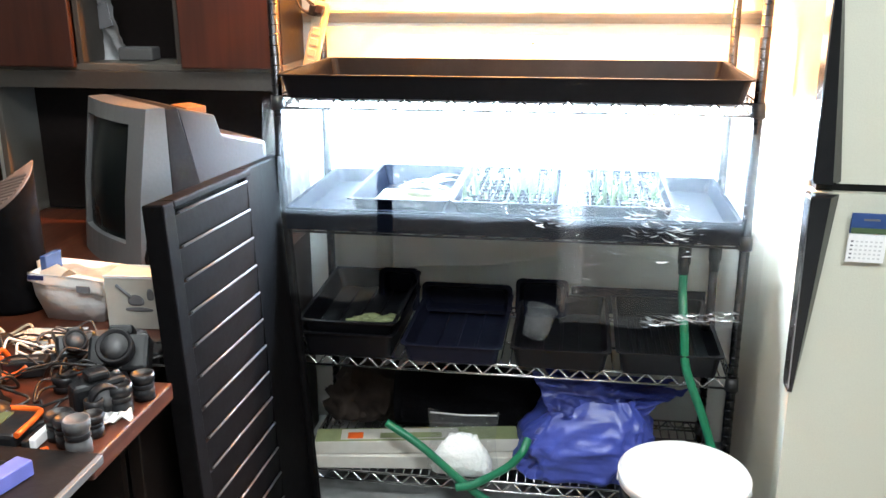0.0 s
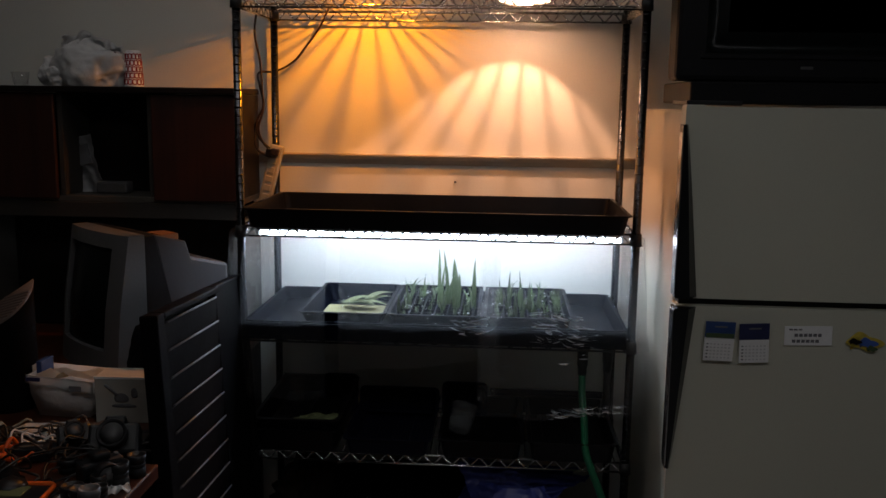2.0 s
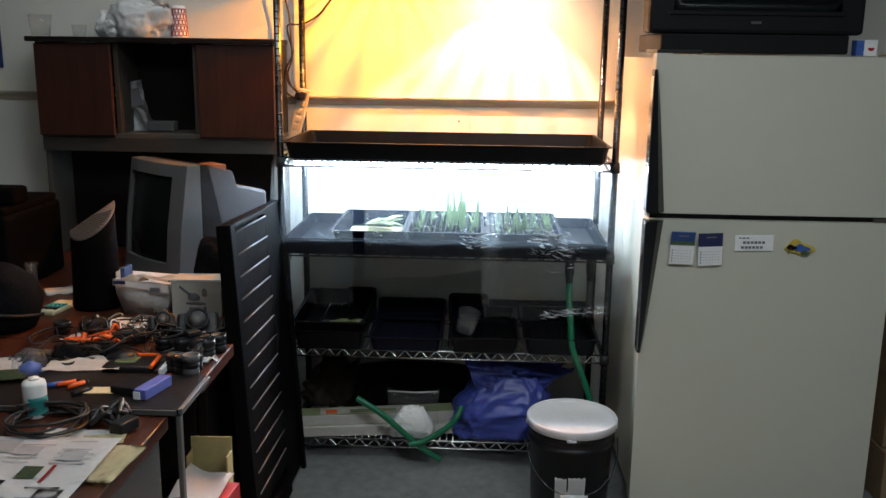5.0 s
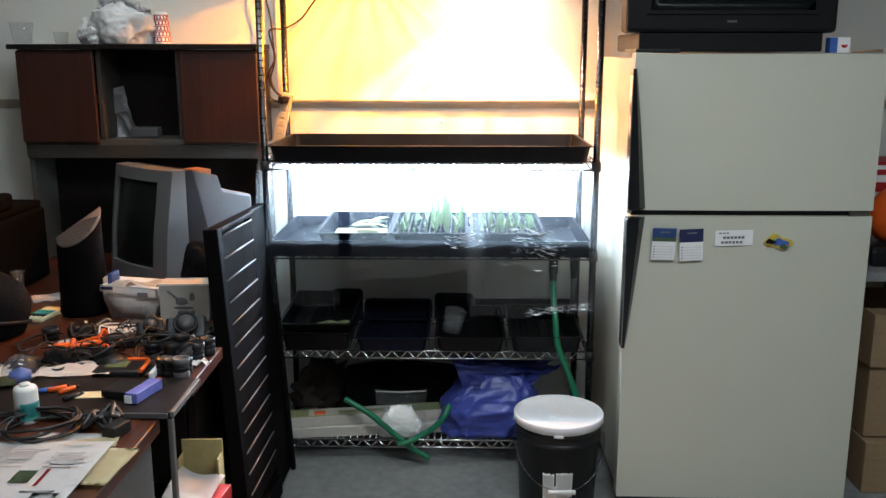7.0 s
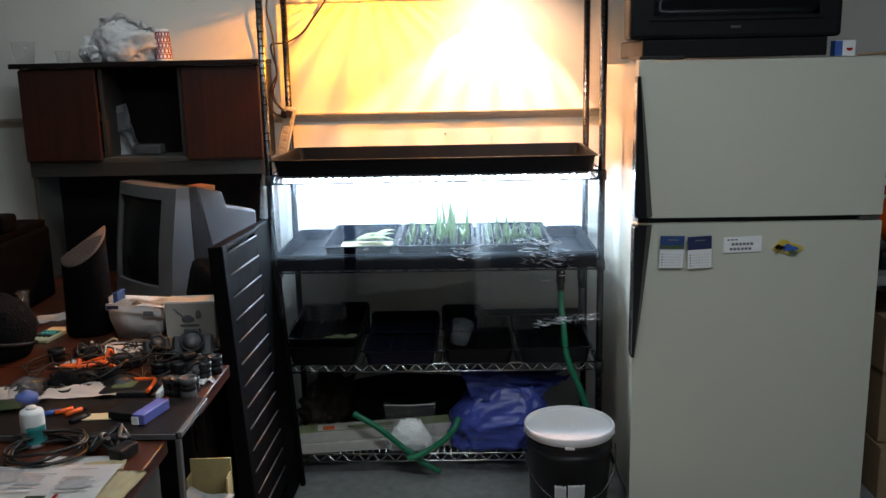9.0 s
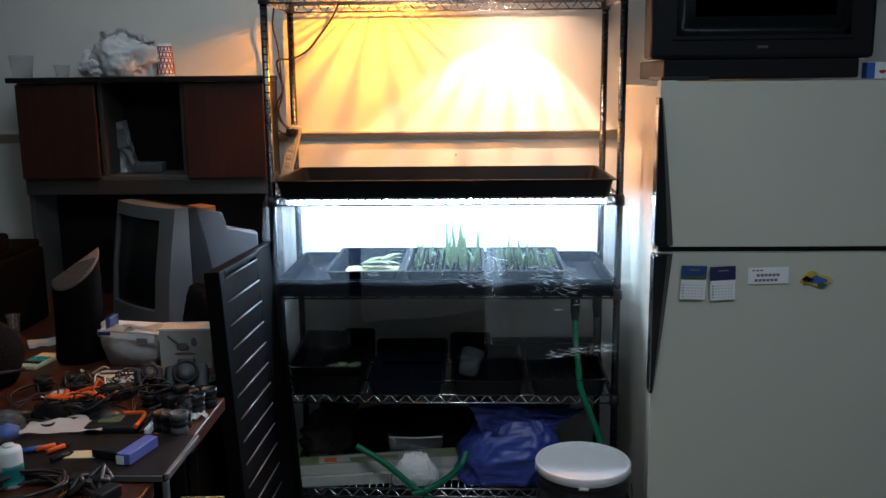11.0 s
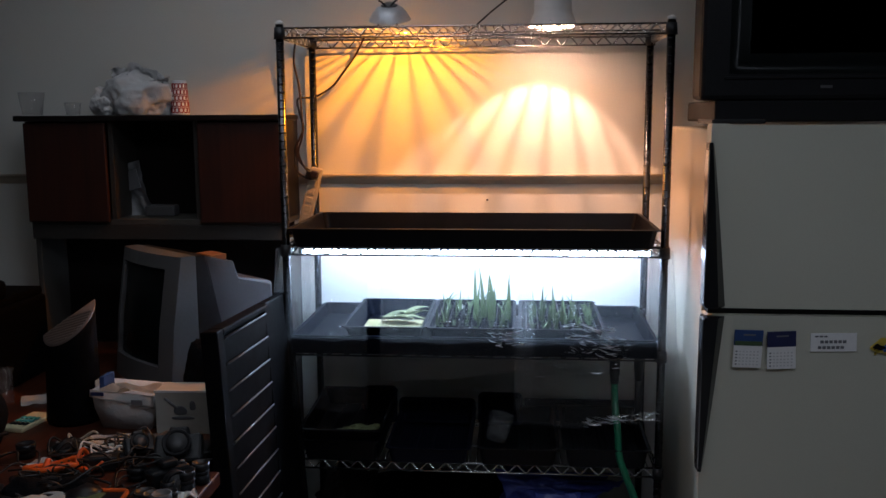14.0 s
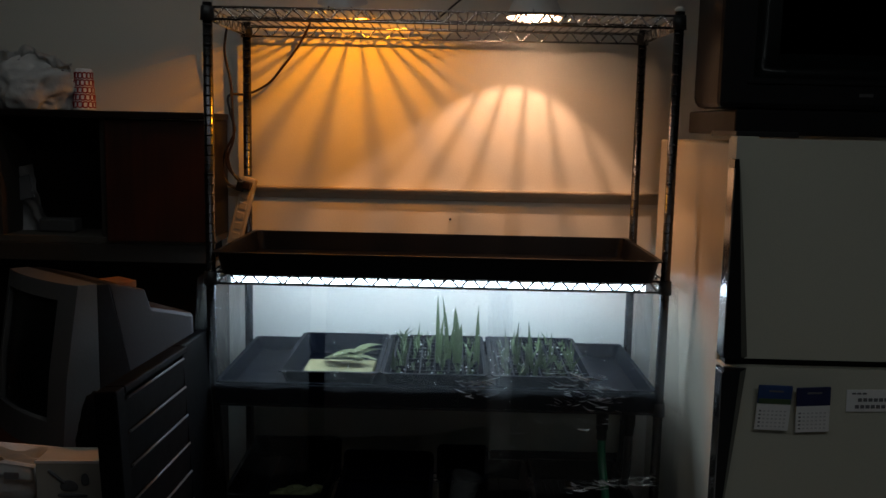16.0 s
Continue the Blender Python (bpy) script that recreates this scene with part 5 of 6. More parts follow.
part("rear_housing", side_profile([(0.181, 0.008), (0.30, 0.015), (0.229, 0.268), (0.19, 0.395), (0.087, 0.4235), (0.133, 0.22)], -HWID + 0.007, -0.007), REARGREY, tv2)
part("tube_neck", side_profile([(0.2, 0.06), (0.36, 0.075), (0.35, 0.307), (0.2, 0.348)], -HWID + 0.05, -0.02, 0.012), REARGREY, tv2)
single("orange_box", box(B(), -0.045, -0.03, 0.0, 0.045, 0.03, 0.02, 0.003), BOXORANGE, "small orange-brown box on the television", "box", (-0.86, 0.03, ZD + 0.398), rz=-40)
single("black_pouch", blob(B(), (0, 0, 0.1), (0.075, 0.05, 0.138), 0.22, 5, 4, 9), CLOTH, "soft black pouch beside the television", "pouch", (-0.735, -0.375, ZD + 0.001))

# curved dark speaker
sp = thing("desk_speaker", "tall dark speaker with a slanted brown grille on top", "speaker", (-1.122, -0.42, ZD))


def slant(x, y):
    return 0.295 + 0.3 * x + 0.78 * y


def flat_back(x, y):
    """Cuts the round plan off along a flat rear side."""
    d = max(0.0, -0.5 * x + 0.866 * y - 0.004)
    return (x + 0.5 * d, y - 0.866 * d)


bm = lathe(B(), [(0.0, 0.0), (0.072, 0.0), (0.078, 0.012), (0.074, 0.06), (0.0715, 0.14), (0.071, 0.2), (0.07, 0.25), (0.0, 0.25)], 40)
for q in bm.verts:
    q.co.xy = flat_back(q.co.x, q.co.y)
    if q.co.z > 0.24:
        q.co.z = slant(q.co.x, q.co.y)
part("body", bm, PANELM, sp)
bm = B()
rows = []
for rr, dz in ((0.0715, -0.004), (0.072, 0.0), (0.07, 0.003), (0.0, 0.003)):
    rows.append([bm.verts.new((x, y, slant(x, y) + dz)) for x, y in [flat_back(rr * math.cos(a), rr * math.sin(a)) for a in [2 * math.pi * k / 40 for k in range(40)]]])
for a, b in zip(rows, rows[1:]):
    for k in range(40):
        bm.faces.new((a[k], a[(k + 1) % 40], b[(k + 1) % 40], b[k])).smooth = True
part("grille", bm, BROWNPL, sp)
for k in range(9):
    y = -0.063 + k * 0.008
    w = math.sqrt(max(0.0, 0.066 ** 2 - y ** 2))
    left = max(-w, (0.866 * y - 0.003) / 0.5)
    if left > w - 0.01:
        continue
    bm = box(B(), left, y - 0.0028, 0.0, w, y + 0.0028, 0.0055, 0.001, 1)
    for q in bm.verts:
        q.co.z += slant(q.co.x, q.co.y)
    part("grille_slat", bm, BROWNPL, sp)
part("paper_tag", box(B(), 0.0735, -0.02, 0.075, 0.0755, 0.02, 0.12), CARTON, sp)

# boxes in front of the television
wb = thing("parts_bin", "white paper-lined parts bin with printed flap", "bin", (-0.94, -0.5, ZD), rz=-3)
bm = B()
rings = []
for inset, z, dy in ((0.022, 0.0, 0.012), (0.004, 0.06, 0.003), (0.0, 0.108, 0.0), (0.004, 0.108, 0.004), (0.024, 0.006, 0.014)):
    x0, x1, y0, y1 = -0.092 + inset, 0.092 - inset, dy, 0.115 - dy
    rings.append([bm.verts.new((x, y, z + (0.008 * math.sin(40 * x) if z > 0.1 else 0))) for x, y in ((x0, y0), (x0 / 3, y0 - 0.004), (x1 / 3, y0 - 0.004), (x1, y0), (x1, y1), (x0, y1))])
for a, b in zip(rings, rings[1:]):
    for k in range(6):
        bm.faces.new((a[k], a[(k + 1) % 6], b[(k + 1) % 6], b[k])).smooth = True
bm.faces.new(rings[0][::-1])
bm.faces.new(rings[-1])
part("bin", bm, BAGWHITE, wb)
part("folded_rim", sheet(B(), lambda u, v: (-0.093 + 0.186 * u, -0.007 - 0.004 * v - 0.003 * math.sin(7 * u), 0.115 - 0.012 * u - (0.02 + 0.014 * u) * v), 18, 4, 0.0015), PAPER, wb)
part("printed_bar", box(B(), 0.03, -0.0155, 0.077, 0.062, -0.0125, 0.092), INK, wb)
part("printed_bar", box(B(), -0.088, -0.0155, 0.1, -0.05, -0.0125, 0.11), NIGHTPRINT, wb)
part("folded_paper", sheet(B(), lambda u, v: (-0.08 + 0.16 * u, 0.012 + 0.09 * v, 0.1 + 0.03 * noise.noise(Vector((u * 3, v * 3, 4)))), 12, 8, 0.002), CARTON, wb)
part("blue_packet", box(B(), -0.085, 0.03, 0.06, -0.07, 0.09, 0.14, 0.002), SKYPRINT, wb)
pbx = thing("product_box", "white product box with a dark drawing", "box", (-0.762, -0.52, ZD), rz=3)
part("box", box(B(), -0.077, 0.0, 0.0, 0.078, 0.085, 0.122, 0.002), CARTON, pbx)
bm = tube(B(), [(-0.05, -0.001, 0.102), (-0.018, -0.001, 0.074)], 0.0035, 8)
blob(bm, (-0.008, -0.001, 0.066), (0.02, 0.001, 0.015), 0.1, 3, 2)
blob(bm, (0.026, -0.001, 0.08), (0.009, 0.001, 0.016), 0.1, 3, 2)
blob(bm, (-0.002, -0.001, 0.046), (0.034, 0.001, 0.006), 0.1, 3, 2)
part("printed_drawing", bm, INK, pbx)
part("lid_edge", box(B(), -0.078, -0.002, 0.117, 0.079, 0.0, 0.1235, 0.0005), PAPER, pbx)

# ---- printer shelf at the far end of the desk ----
pr = thing("printer", "black printer with a white paper tray", "printer", (-1.72, -0.12, ZD))
part("body", box(B(), -0.22, -0.2, 0.0, 0.26, 0.2, 0.27, 0.015, 3), PANELM, pr)
part("paper_tray", box(B(), -0.2, -0.225, 0.19, 0.16, -0.2, 0.205, 0.003), PAPER, pr)
part("paper_tray", box(B(), -0.2, -0.225, 0.09, 0.12, -0.2, 0.1, 0.003), CREAM, pr)
part("top_lid", box(B(), -0.21, -0.19, 0.27, 0.25, 0.19, 0.295, 0.006), PANELM, pr)
single("desk_phone", box(B(), -0.05, -0.05, 0.0, 0.06, 0.05, 0.06, 0.015, 3), PANELM, "small black device on the printer", "device", (-1.52, -0.2, ZD + 0.296))
for x, y, h in ((-1.385, -0.391, 0.075), (-1.403, -0.29, 0.098)):
    single("clear_vial", lathe(B(), [(0.0, 0.0), (0.018, 0.0), (0.018, h), (0.023, h), (0.023, h + 0.008), (0.0, h + 0.008)], 20), TUMBLER, "clear plastic vial standing on the desk", "vial", (x, y, ZD + 0.001), group="vials")
ck = thing("calculator", "cream pocket calculator with green keys", "calculator", (-1.235, -0.475, ZD), rz=-8)
part("body", box(B(), -0.035, -0.07, 0.0, 0.035, 0.07, 0.014, 0.004), CREAM, ck)
for i in range(4):
    for j in range(3):
        part("key", box(B(), -0.026 + i * 0.0145, -0.045 + j * 0.024, 0.014, -0.016 + i * 0.0145, -0.029 + j * 0.024, 0.018, 0.001), TEAL if j else DARKGREY, ck)

# ---- clutter on the desk ----
rng = random.Random(11)
mm = thing("multimeter", "black handheld multimeter with an orange rim", "multimeter", (-0.762, -1.008, ZD + 0.002), rz=2)
part("body", box(B(), -0.085, -0.048, 0.0, 0.04, 0.045, 0.026, 0.007), BLACK, mm)
part("display", box(B(), -0.06, -0.02, 0.0255, -0.005, 0.03, 0.028, 0.002), GREENPRINT, mm)
part("orange_rim", tube(B(), smooth_line([(-0.085, 0.044, 0.024), (0.0, 0.046, 0.026), (0.034, 0.042, 0.027), (0.042, 0.02, 0.027), (0.043, -0.045, 0.025)]), 0.0055, 8), ORANGE, mm)
part("white_stripe", box(B(), 0.062, -0.044, 0.0, 0.074, 0.038, 0.02, 0.003), PAPER, mm)
part("dark_grip", box(B(), 0.05, -0.048, 0.0, 0.061, 0.042, 0.016, 0.003), BLACK, mm)


def tangle(name, label, at, spread, turns, r, mt, seed, category="cable", height=0.03):
    g = random.Random(seed)
    pts = []
    a = g.uniform(0, 6.28)
    for k in range(int(turns * 7)):
        a += g.uniform(0.5, 1.2)
        q = g.uniform(0.35, 1.0)
        pts.append((at[0] + spread[0] * q * math.cos(a), at[1] + spread[1] * q * math.sin(a), at[2] + r + g.uniform(0, height)))
    return single(name, tube(B(), smooth_line(pts, 6), r, 7), mt, label, category)


tangle("orange_strap", "bright orange plastic strap in loops", (-0.965, -0.82, ZD), (0.085, 0.06), 1.6, 0.0075, ORANGE, 3, "strap", 0.035)
tangle("orange_strap", "bright orange cable loop", (-0.89, -0.79, ZD), (0.05, 0.05), 1.3, 0.005, ORANGE, 8, "strap", 0.05)
for k, (x, y, sx, sy, mt, lab) in enumerate(((-1.0, -0.63, 0.05, 0.045, BEIGE, "tangled beige cable on the desk"), (-0.72, -0.88, 0.1, 0.08, CABLE, "tangled black cable on the desk"), (-0.95, -0.72, 0.12, 0.09, CABLEBROWN, "tangled brown cable on the desk"), (-0.68, -0.7, 0.09, 0.06, CABLE, "tangled black cable on the desk"), (-1.0, -0.99, 0.1, 0.05, CABLE, "tangled black cable on the desk"), (-0.87, -0.66, 0.1, 0.05, CABLE, "tangled black cable on the desk"), (-1.1, -0.82, 0.1, 0.08, CABLE, "tangled black cable on the desk"))):
    tangle("cable", lab, (x, y, ZD), (sx, sy), 2.4, 0.0026 if k else 0.003, mt, 20 + k)


def camera_body(at, rz, s=1.0, lab="black compact camera with a large lens", tip=0.0):
    c = thing("photo_camera", lab, "camera", at, rz, "cameras on the desk", rx=tip)
    part("body", box(B(), -0.06 * s, -0.025 * s, 0.0, 0.06 * s, 0.025 * s, 0.078 * s, 0.008), BLACK, c)
    part("top_hump", box(B(), -0.025 * s, -0.022 * s, 0.078 * s, 0.025 * s, 0.02 * s, 0.1 * s, 0.006), BLACK, c)
    bm = lathe(B(), [(0.0, 0.0), (0.034 * s, 0.0), (0.036 * s, 0.012 * s), (0.036 * s, 0.03 * s), (0.033 * s, 0.032 * s), (0.028 * s, 0.026 * s), (0.0, 0.022 * s)], 26)
    bmesh.ops.transform(bm, matrix=pose(0, -0.024 * s, 0.042 * s, 90), verts=bm.verts)
    ln = part("lens", bm, DARKGREY, c)
    bm = lathe(B(), [(0.0, 0.0245 * s), (0.02 * s, 0.0245 * s), (0.027 * s, 0.0275 * s), (0.0, 0.027 * s)], 22)
    bmesh.ops.transform(bm, matrix=pose(0, -0.024 * s, 0.042 * s, 90), verts=bm.verts)
    part("lens_cap", bm, GREYPL, ln)
    part("shutter_button", lathe(B(), [(0.0, 0.084 * s), (0.007 * s, 0.084 * s), (0.007 * s, 0.078 * s), (0.0, 0.078 * s)], 12, (0.045 * s, 0, 0)), SILVER, c)
    return c


camera_body((-0.675, -0.79, ZD + 0.02), 14, 0.95, "black camera tipped back with a capped lens", -42)
camera_body((-0.8, -0.72, ZD + 0.014), 30, 0.65, "small grey camera lying among cables", -40)
camera_body((-0.655, -0.9, ZD + 0.001), 48, 0.8, "small black camera near the desk edge")
for x, y, r, h, mt in ((-0.612, -1.045, 0.021, 0.062, GREYPL), (-0.645, -1.02, 0.02, 0.05, BLACK), (-0.62, -0.985, 0.018, 0.04, BLACK), (-0.615, -0.9, 0.022, 0.055, BLACK), (-0.60, -0.84, 0.02, 0.05, BLACK), (-0.67, -1.0, 0.023, 0.045, BLACK)):
    l = thing("camera_lens", "small dark camera lens standing on end", "lens", (x, y, ZD + 0.001), group="loose lenses")
    part("barrel", lathe(B(), [(0.0, 0.0), (r, 0.0), (r, h * 0.35), (r * 0.92, h * 0.38), (r * 0.92, h * 0.7), (r * 1.05, h * 0.73), (r * 1.05, h), (r * 0.9, h), (r * 0.8, h * 0.93), (0.0, h * 0.9)], 22), mt, l)
    part("ring", lathe(B(), [(r * 0.94, h * 0.45), (r * 0.98, h * 0.47), (r * 0.98, h * 0.6), (r * 0.94, h * 0.62)], 22), DARKGREY, l)
for x, y, rz, mt in ((-0.775, -0.665, 20, SILVER), (-0.7, -0.64, -15, GREYPL), (-0.83, -0.72, 40, DARKGREY), (-0.9, -0.98, -30, DARKGREY), (-0.78, -0.95, 10, BLACK), (-0.74, -1.0, 60, DARKGREY), (-0.95, -0.83, 12, DARKGREY), (-1.04, -0.66, 30, BLACK), (-0.66, -0.63, 5, BROWNPL)):
    g = thing("small_gadget", "small dark electronic gadget among cables", "gadget", (x, y, ZD + 0.001), rz, "gadgets on the desk")
    part("body", box(B(), -0.035, -0.022, 0.0, 0.035, 0.022, 0.02, 0.006), mt, g)
    part("button", box(B(), -0.012, -0.01, 0.02, 0.012, 0.01, 0.023, 0.002), BLACK if mt is not BLACK else SILVER, g)


def crumpled(name, label, x, y, w, d, rz, z, mt, seed, h=0.008, category="paper"):
    def at(u, v):
        e = 0.06 * noise.noise(Vector((u * 3, v * 3, seed)))
        return ((u - 0.5) * w * (1 + e), (v - 0.5) * d * (1 + e), 0.0015 + h * (0.5 + 0.5 * noise.noise(Vector((u * 4, v * 4, seed)))))
    return single(name, sheet(B(), at, 14, 12, 0.0006), mt, label, category, (x, y, z), rz)


crumpled("crumpled_paper", "crumpled white paper on the desk", -0.895, -1.03, 0.19, 0.11, 8, ZT2, PAPER, 3, 0.02)
crumpled("crumpled_paper", "white paper sheet under the clutter", -0.86, -0.63, 0.14, 0.09, -10, ZD + 0.001, PAPER, 5, 0.008)
crumpled("crumpled_paper", "white paper scrap at the desk edge", -0.605, -0.93, 0.05, 0.05, 30, ZD + 0.001, PAPER, 6, 0.02)
crumpled("paper_sheet", "white paper sheet on the desk", -1.11, -1.05, 0.14, 0.13, 12, ZT2, PAPER, 7)
crumpled("paper_sheet", "green and white leaflet on the desk", -1.06, -1.13, 0.1, 0.08, 20, ZT2 + 0.008, GREENPRINT, 8, 0.004)
crumpled("paper_sheet", "white paper sheet beside the speaker", -1.316, -0.27, 0.1, 0.1, 30, ZD + 0.001, PAPER, 9)
crumpled("paper_sheet", "white papers on the printer side of the desk", -1.45, -0.55, 0.2, 0.16, 8, ZD + 0.001, PAPER, 10)
sd = thing("snow_globe", "clear souvenir dome with a blue scene", "snow globe", (-1.017, -1.083, ZT2))
part("dome", lathe(B(), [(0.042, 0.0), (0.044, 0.018), (0.04, 0.041), (0.027, 0.058), (0.01, 0.066), (0.0, 0.067)], 28), TUMBLER, sd)
part("scene", lathe(B(), [(0.0, 0.002), (0.03, 0.002), (0.027, 0.02), (0.012, 0.028), (0.0, 0.034)], 20), BLUE, sd)
bo = thing("bottle", "white bottle with a teal label", "bottle", (-0.89, -1.312, ZD - 0.002))
part("body", lathe(B(), [(0.0, 0.0), (0.024, 0.0), (0.0265, 0.004), (0.0265, 0.078), (0.024, 0.085), (0.014, 0.089), (0.0, 0.089)], 30), WHITEPL, bo)
part("label", sheet(B(), lambda u, v: (0.0271 * math.cos(-1.7 + 1.9 * u), 0.0271 * math.sin(-1.7 + 1.9 * u), 0.01 + 0.042 * v), 14, 4, 0.0004), TEAL, bo)
part("printed_bar", sheet(B(), lambda u, v: (0.0272 * math.cos(-2.5 + 0.7 * u), 0.0272 * math.sin(-2.5 + 0.7 * u), 0.014 + 0.01 * v), 6, 2, 0.0004), NIGHTPRINT, bo)
part("cap", lathe(B(), [(0.0, 0.0885), (0.012, 0.0885), (0.0115, 0.094), (0.0, 0.095)], 20), WHITEPL, bo)
bb = thing("blue_box", "lilac-blue cardboard box on a black case", "box", (-0.688, -1.182, ZT2 + 0.001), rz=-14)
part("black_case", box(B(), -0.065, -0.04, 0.0, 0.012, 0.045, 0.02, 0.003), BLACK, bb)
part("box", box(B(), 0.013, -0.055, 0.0, 0.045, 0.055, 0.026, 0.002), LILAC, bb)
part("white_end", box(B(), 0.012, -0.0575, 0.001, 0.03, -0.0552, 0.02), PAPER, bb)
single("card", box(B(), -0.035, -0.02, 0.0, 0.035, 0.02, 0.002), CREAM, "pale pink business card", "card", (-0.79, -1.19, ZT2 + 0.001), rz=5)
for x, y, rz, mt in ((-0.885, -1.16, 40, ORANGE), (-0.912, -1.172, 30, BLUE), (-0.858, -1.168, 55, ORANGE), (-0.828, -1.212, 60, DARKGREY)):
    m_ = thing("marker", "short marker pen on the dark board", "marker", (x, y, ZT2 + 0.007), rz, "markers")
    part("barrel", tube(B(), [(-0.025, 0, 0), (0.02, 0, 0)], 0.006, 10), mt, m_)
    part("cap", tube(B(), [(0.0205, 0, 0), (0.032, 0, 0)], lambda t: 0.006 - 0.003 * t, 10), DARKGREY, m_)
single("probe", tube(B(), [(-0.035, -0.05, 0.006), (0.0, 0.0, 0.006)], 0.005, 8), ORANGE, "orange test probe lying on the desk", "probe", (-0.665, -1.05, ZD + 0.001))
single("probe", tube(B(), [(-0.03, -0.05, 0.006), (0.0, 0.0, 0.006)], 0.005, 8), PAPER, "white test probe lying on the desk", "probe", (-0.61, -1.075, ZD + 0.001))
# coil of cable
pts = []
g = random.Random(5)
for k in range(110):
    a = 2 * math.pi * k / 20
    q = 0.078 + 0.009 * math.sin(k * 0.7) + g.uniform(-0.003, 0.003)
    pts.append((-0.83 + q * math.cos(a), -1.382 + q * math.sin(a), ZD + 0.004 + 0.0003 * k + 0.004 * math.sin(a * 1.3)))
coil = single("cable_coil", tube(B(), smooth_line(pts, 2), 0.0034, 7), CABLE, "coil of black cable on the desk", "cable")
tangle("cable", "black adapter cable bundle on the desk", (-0.70, -1.345, ZD), (0.05, 0.055), 3.0, 0.006, CABLE, 77, height=0.035)
for x, y, rz in ((-0.73, -1.315, 20), (-0.655, -1.385, 70), (-0.69, -1.33, -30)):
    single("power_adapter", box(B(), -0.03, -0.018, 0.0, 0.03, 0.018, 0.028, 0.005), BLACK, "black power adapter plug", "adapter", (x, y, ZD), rz, group="adapters")
# newspaper and papers at the near edge
npz = thing("newspaper", "folded newspaper with printed columns and pictures", "newspaper", (-0.88, -1.63, ZD - 0.002), rz=0.5)


def news(u, v):
    return ((u - 0.5) * 0.5, (v - 0.5) * 0.35, 0.006 + 0.010 * (0.5 + 0.5 * noise.noise(Vector((u * 2, v * 2, 1)))) + 0.006 * u)


part("sheet", sheet(B(), news, 16, 14, 0.004), PAPER, npz)


def news_patch(u0, u1, v0, v1, mt, name="printed_bar"):
    def at(u, v):
        x, y, z = news(u0 + (u1 - u0) * u, v0 + (v1 - v0) * v)
        return (x, y, z + 0.0026)
    part(name, sheet(B(), at, 3, 2, 0.0004), mt, npz)


gq = random.Random(2)
for c in range(5):
    for r in range(16):
        if gq.random() < 0.25:
            continue
        u0, v0 = 0.04 + c * 0.19, 0.04 + r * 0.058
        if 0.6 < u0 < 0.85 and 0.35 < v0 < 0.6:
            continue
        news_patch(u0, u0 + 0.16 * gq.uniform(0.6, 1), v0, v0 + 0.018, INKLIGHT)
news_patch(0.72, 0.8, 0.44, 0.58, GREENPRINT, "printed_picture")
news_patch(0.47, 0.58, 0.2, 0.4, INKLIGHT, "printed_picture")
news_patch(0.05, 0.22, 0.72, 0.9, INKLIGHT, "printed_picture")
news_patch(0.4, 0.6, 0.75, 0.93, INKLIGHT, "printed_picture")
news_patch(0.83, 0.845, 0.4, 0.6, RED)
for c, r in ((0.62, 0.72), (0.82, 0.66), (0.6, 0.3), (0.86, 0.2)):
    news_patch(c, c + 0.1, r, r + 0.12, INKLIGHT, "printed_picture")
crumpled("note_paper", "yellow note paper hanging at the desk edge", -0.613, -1.555, 0.075, 0.17, -4, ZD + 0.001, CREAM, 12, 0.01)
crumpled("note_paper", "pale green note under the newspaper", -0.68, -1.44, 0.09, 0.05, 10, ZD - 0.0005, CREAM, 13, 0.008)
crumpled("paper_sheet", "white round paper under the cable coil", -0.75, -1.425, 0.16, 0.09, 0, ZD - 0.002, PAPER, 14, 0.003)
# boxes on the floor by the desk
kb = thing("cardboard_box", "open yellow-brown cardboard box on the floor", "cardboard box", (-0.625, -0.975, 0.0), rz=2)
part("back_wall", box(B(), -0.05, 0.09, 0.0, 0.065, 0.096, 0.488, 0.001), YELLOWCARD, kb)
part("side_wall", box(B(), 0.06, 0.04, 0.0, 0.065, 0.09, 0.45, 0.001), YELLOWCARD, kb)
part("side_wall", box(B(), -0.05, 0.04, 0.0, -0.045, 0.09, 0.45, 0.001), YELLOWCARD, kb)
part("bottom", box(B(), -0.045, 0.04, 0.0, 0.06, 0.09, 0.01), YELLOWCARD, kb)
rb = thing("gift_box", "red and white box on the floor by the desk", "box", (-0.605, -1.015, 0.0), rz=-6)
part("box", box(B(), -0.07, -0.06, 0.0, 0.066, 0.09, 0.375, 0.002), RED, rb)
part("white_wrap", sheet(B(), lambda u, v: (-0.075 + 0.125 * u, -0.064 + 0.155 * v, 0.391 + 0.01 * math.sin(5 * u + 3 * v) + 0.03 * (1 - u) * v), 12, 10, 0.002), PAPER, rb)

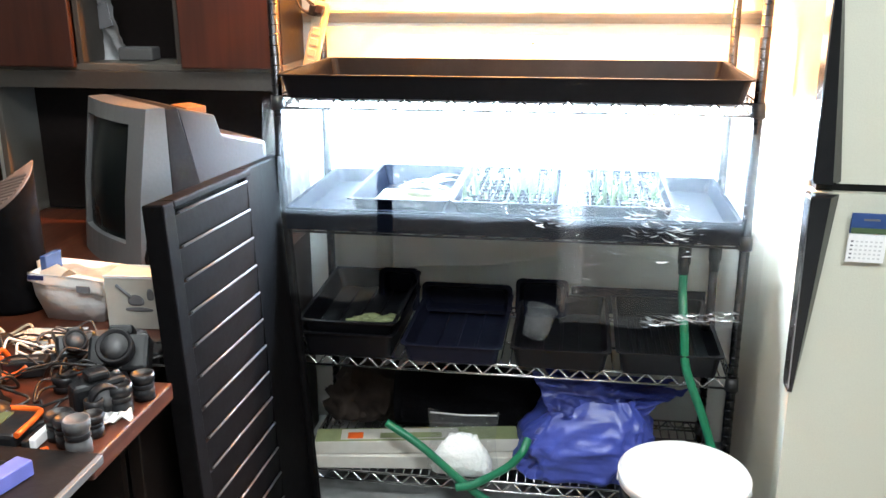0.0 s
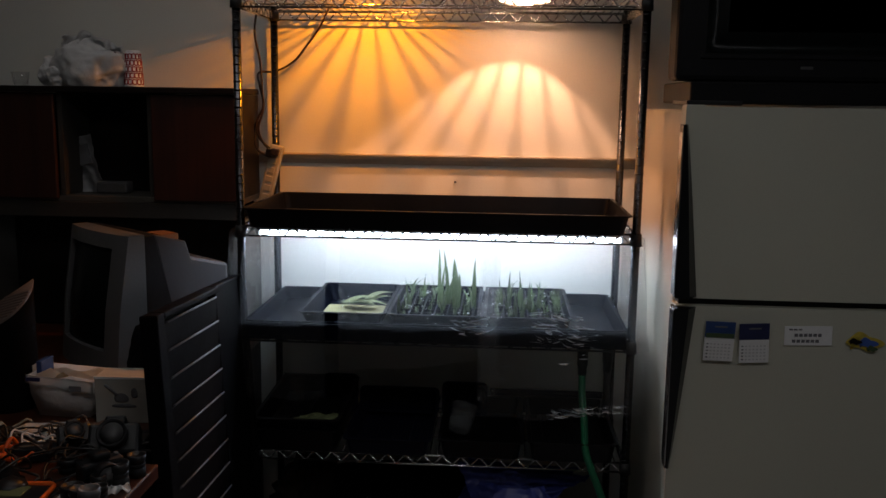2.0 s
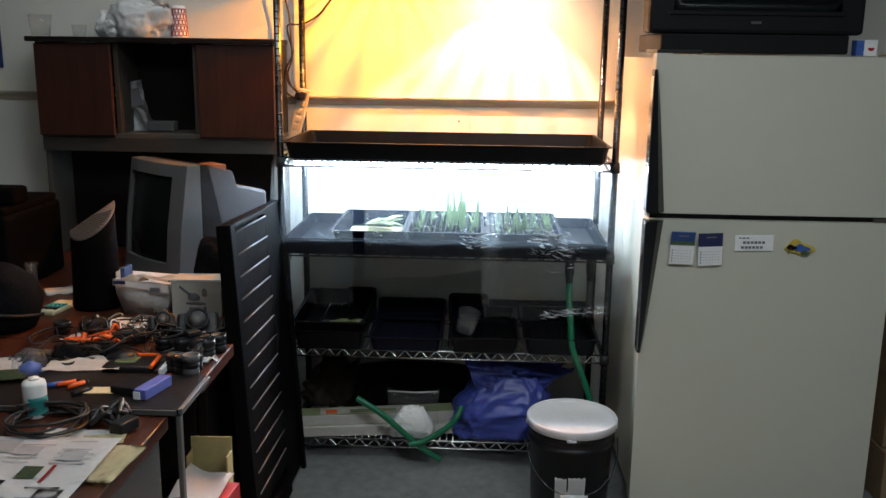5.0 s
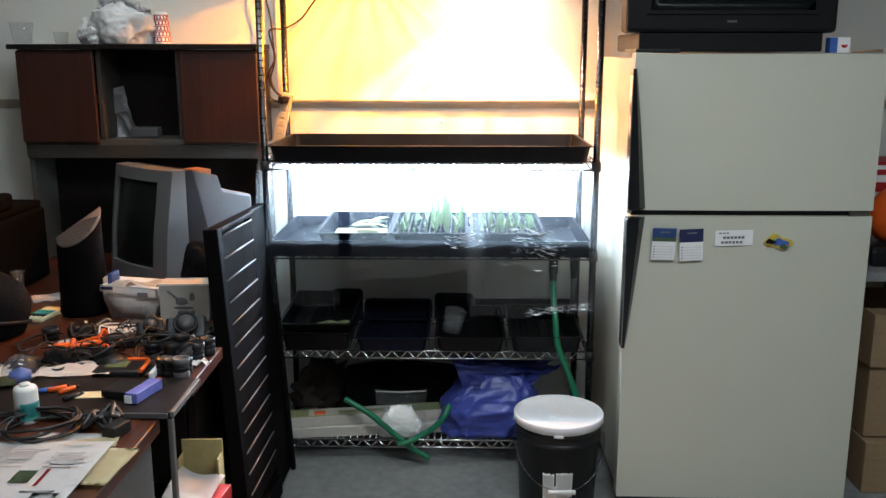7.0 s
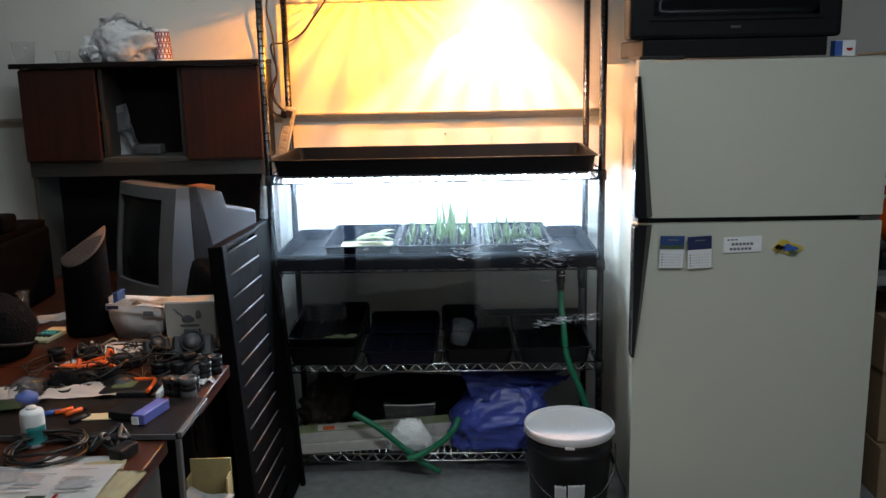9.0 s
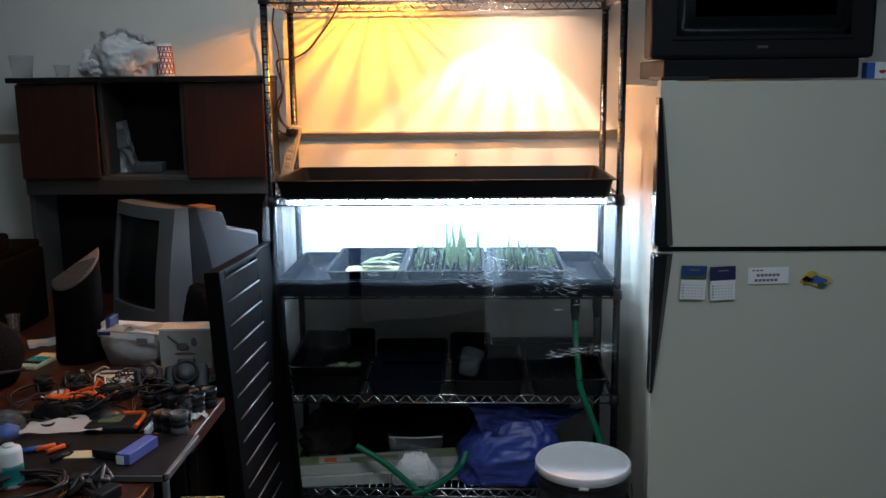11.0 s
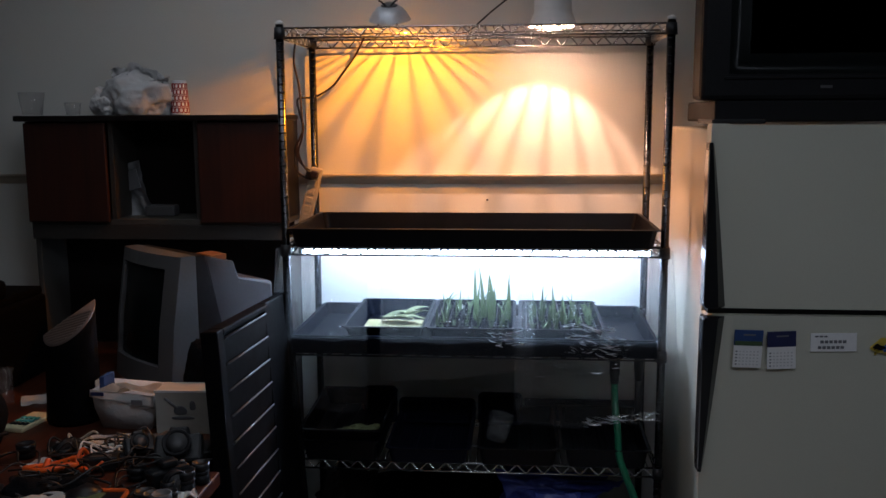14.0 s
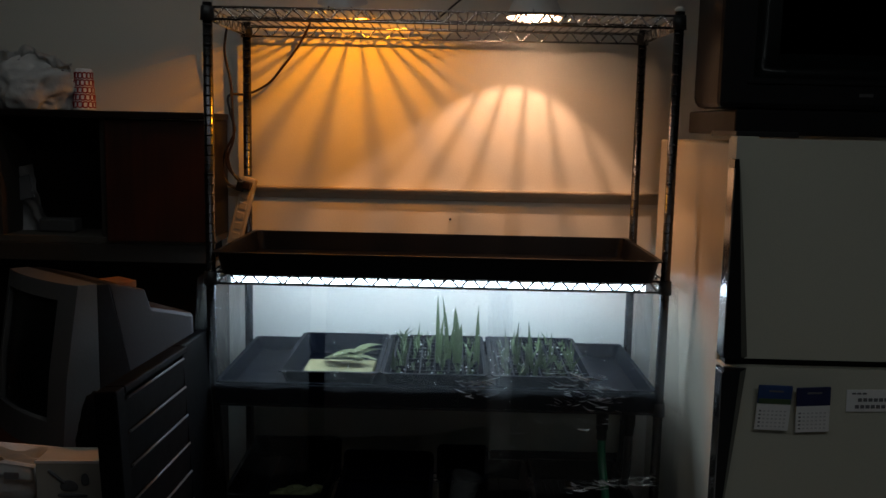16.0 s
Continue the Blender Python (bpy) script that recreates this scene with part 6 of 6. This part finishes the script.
# more dark odds and ends over the desk
g = random.Random(31)
for k in range(26):
    x, y = g.uniform(-1.12, -0.62), g.uniform(-1.03, -0.6)
    kind = k % 4
    if kind == 0:
        w, d, h = g.uniform(0.02, 0.045), g.uniform(0.015, 0.03), g.uniform(0.012, 0.04)
        o = thing("battery_charger", "small black charger among desk cables", "charger", (x, y, ZD + 0.001), g.uniform(-80, 80), "chargers on the desk")
        part("body", box(B(), -w, -d, 0.0, w, d, h, 0.005), BLACK, o)
        part("contact_strip", box(B(), -w * 0.6, -d * 0.5, h, w * 0.6, -d * 0.2, h + 0.002), SILVER, o)
    elif kind == 1:
        tangle("cable", "thin dark cable looping over the desk", (x, y, ZD), (g.uniform(0.04, 0.09), g.uniform(0.03, 0.06)), 1.8, g.uniform(0.0018, 0.003), g.choice((CABLE, CABLE, CABLEBROWN, GREYPL)), 300 + k, height=0.045)
    elif kind == 2:
        r, h = g.uniform(0.014, 0.024), g.uniform(0.02, 0.045)
        o = thing("camera_lens", "small dark camera lens standing on end", "lens", (x, y, ZD + 0.001), group="loose lenses")
        part("barrel", lathe(B(), [(0.0, 0.0), (r, 0.0), (r, h * 0.6), (r * 1.08, h * 0.65), (r * 1.08, h), (r * 0.85, h), (r * 0.7, h * 0.9), (0.0, h * 0.88)], 18), BLACK, o)
        part("ring", lathe(B(), [(r * 1.01, h * 0.2), (r * 1.03, h * 0.22), (r * 1.03, h * 0.4), (r * 1.01, h * 0.42)], 18), DARKGREY, o)
    else:
        blob_bm = blob(B(), (0, 0, 0.018), (g.uniform(0.025, 0.05), g.uniform(0.02, 0.035), 0.024), 0.35, 6, 2, k * 1.7)
        single("lens_pouch", blob_bm, g.choice((CLOTH, BLACK, DARKGREY)), "small soft black pouch on the desk", "pouch", (x, y, ZD + 0.001), g.uniform(0, 90), group="pouches on the desk")

# more chargers, papers and leads among the cables
for x, y, rz, w, d, h, mt in ((-0.81, -0.65, 20, 0.04, 0.03, 0.035, GREYPL), (-0.76, -0.615, -15, 0.042, 0.034, 0.03, GREYPL), (-0.69, -0.83, 35, 0.05, 0.03, 0.03, BLACK), (-0.85, -0.95, -20, 0.045, 0.03, 0.025, BLACK), (-0.98, -0.9, 40, 0.05, 0.035, 0.03, DARKGREY)):
    o = thing("battery_charger", "boxy charger with ribbed top among desk cables", "charger", (x, y, ZD + 0.001), rz, "chargers on the desk")
    part("body", box(B(), -w, -d, 0.0, w, d, h, 0.006), mt, o)
    for q in range(4):
        part("rib", box(B(), -w * 0.7 + q * w * 0.4, -d * 0.7, h, -w * 0.7 + q * w * 0.4 + 0.006, d * 0.7, h + 0.002), mt, o)
crumpled("paper_sheet", "creased white paper sheet under the cables", -0.93, -0.6, 0.13, 0.09, 12, ZD + 0.002, PAPER, 41)
crumpled("paper_sheet", "creased white paper scrap on the desk", -1.02, -0.78, 0.1, 0.07, -25, ZD + 0.002, PAPER, 43)
tangle("cable", "pale grey lead coiled on the desk", (-0.9, -0.72, ZD), (0.07, 0.05), 2.5, 0.0026, WHITEPL, 611, height=0.04)
tangle("cable", "thin black lead looping over the desk", (-0.74, -0.78, ZD), (0.1, 0.07), 3.0, 0.0026, CABLE, 612, height=0.06)
tangle("cable", "thin black lead looping over the desk", (-0.9, -0.9, ZD), (0.11, 0.08), 3.0, 0.003, CABLE, 613, height=0.06)

# soft black things among the papers
for x, y, sx, sy, sz, sd in ((-0.965, -0.965, 0.05, 0.035, 0.03, 2.0), (-0.855, -0.94, 0.045, 0.035, 0.028, 7.0)):
    single("lens_pouch", blob(B(), (0, 0, sz * 0.72), (sx, sy, sz), 0.3, 6, 3, sd), CLOTH, "small soft black pouch on the desk", "pouch", (x, y, ZD + 0.001), group="pouches on the desk")
cb = thing("camera_bag", "rounded black camera bag on the desk", "bag", (-1.3, -0.68, ZD), rz=14)
part("body", blob(B(), (0, 0, 0.085), (0.115, 0.1, 0.118), 0.1, 3, 4, 4.0), CLOTH, cb)
part("strap", tube(B(), smooth_line([(-0.1, -0.06, 0.04), (-0.02, -0.108, 0.07), (0.07, -0.09, 0.06), (0.112, 0.0, 0.04)]), 0.006, 8), DARKGREY, cb, "dark grey carrying strap")
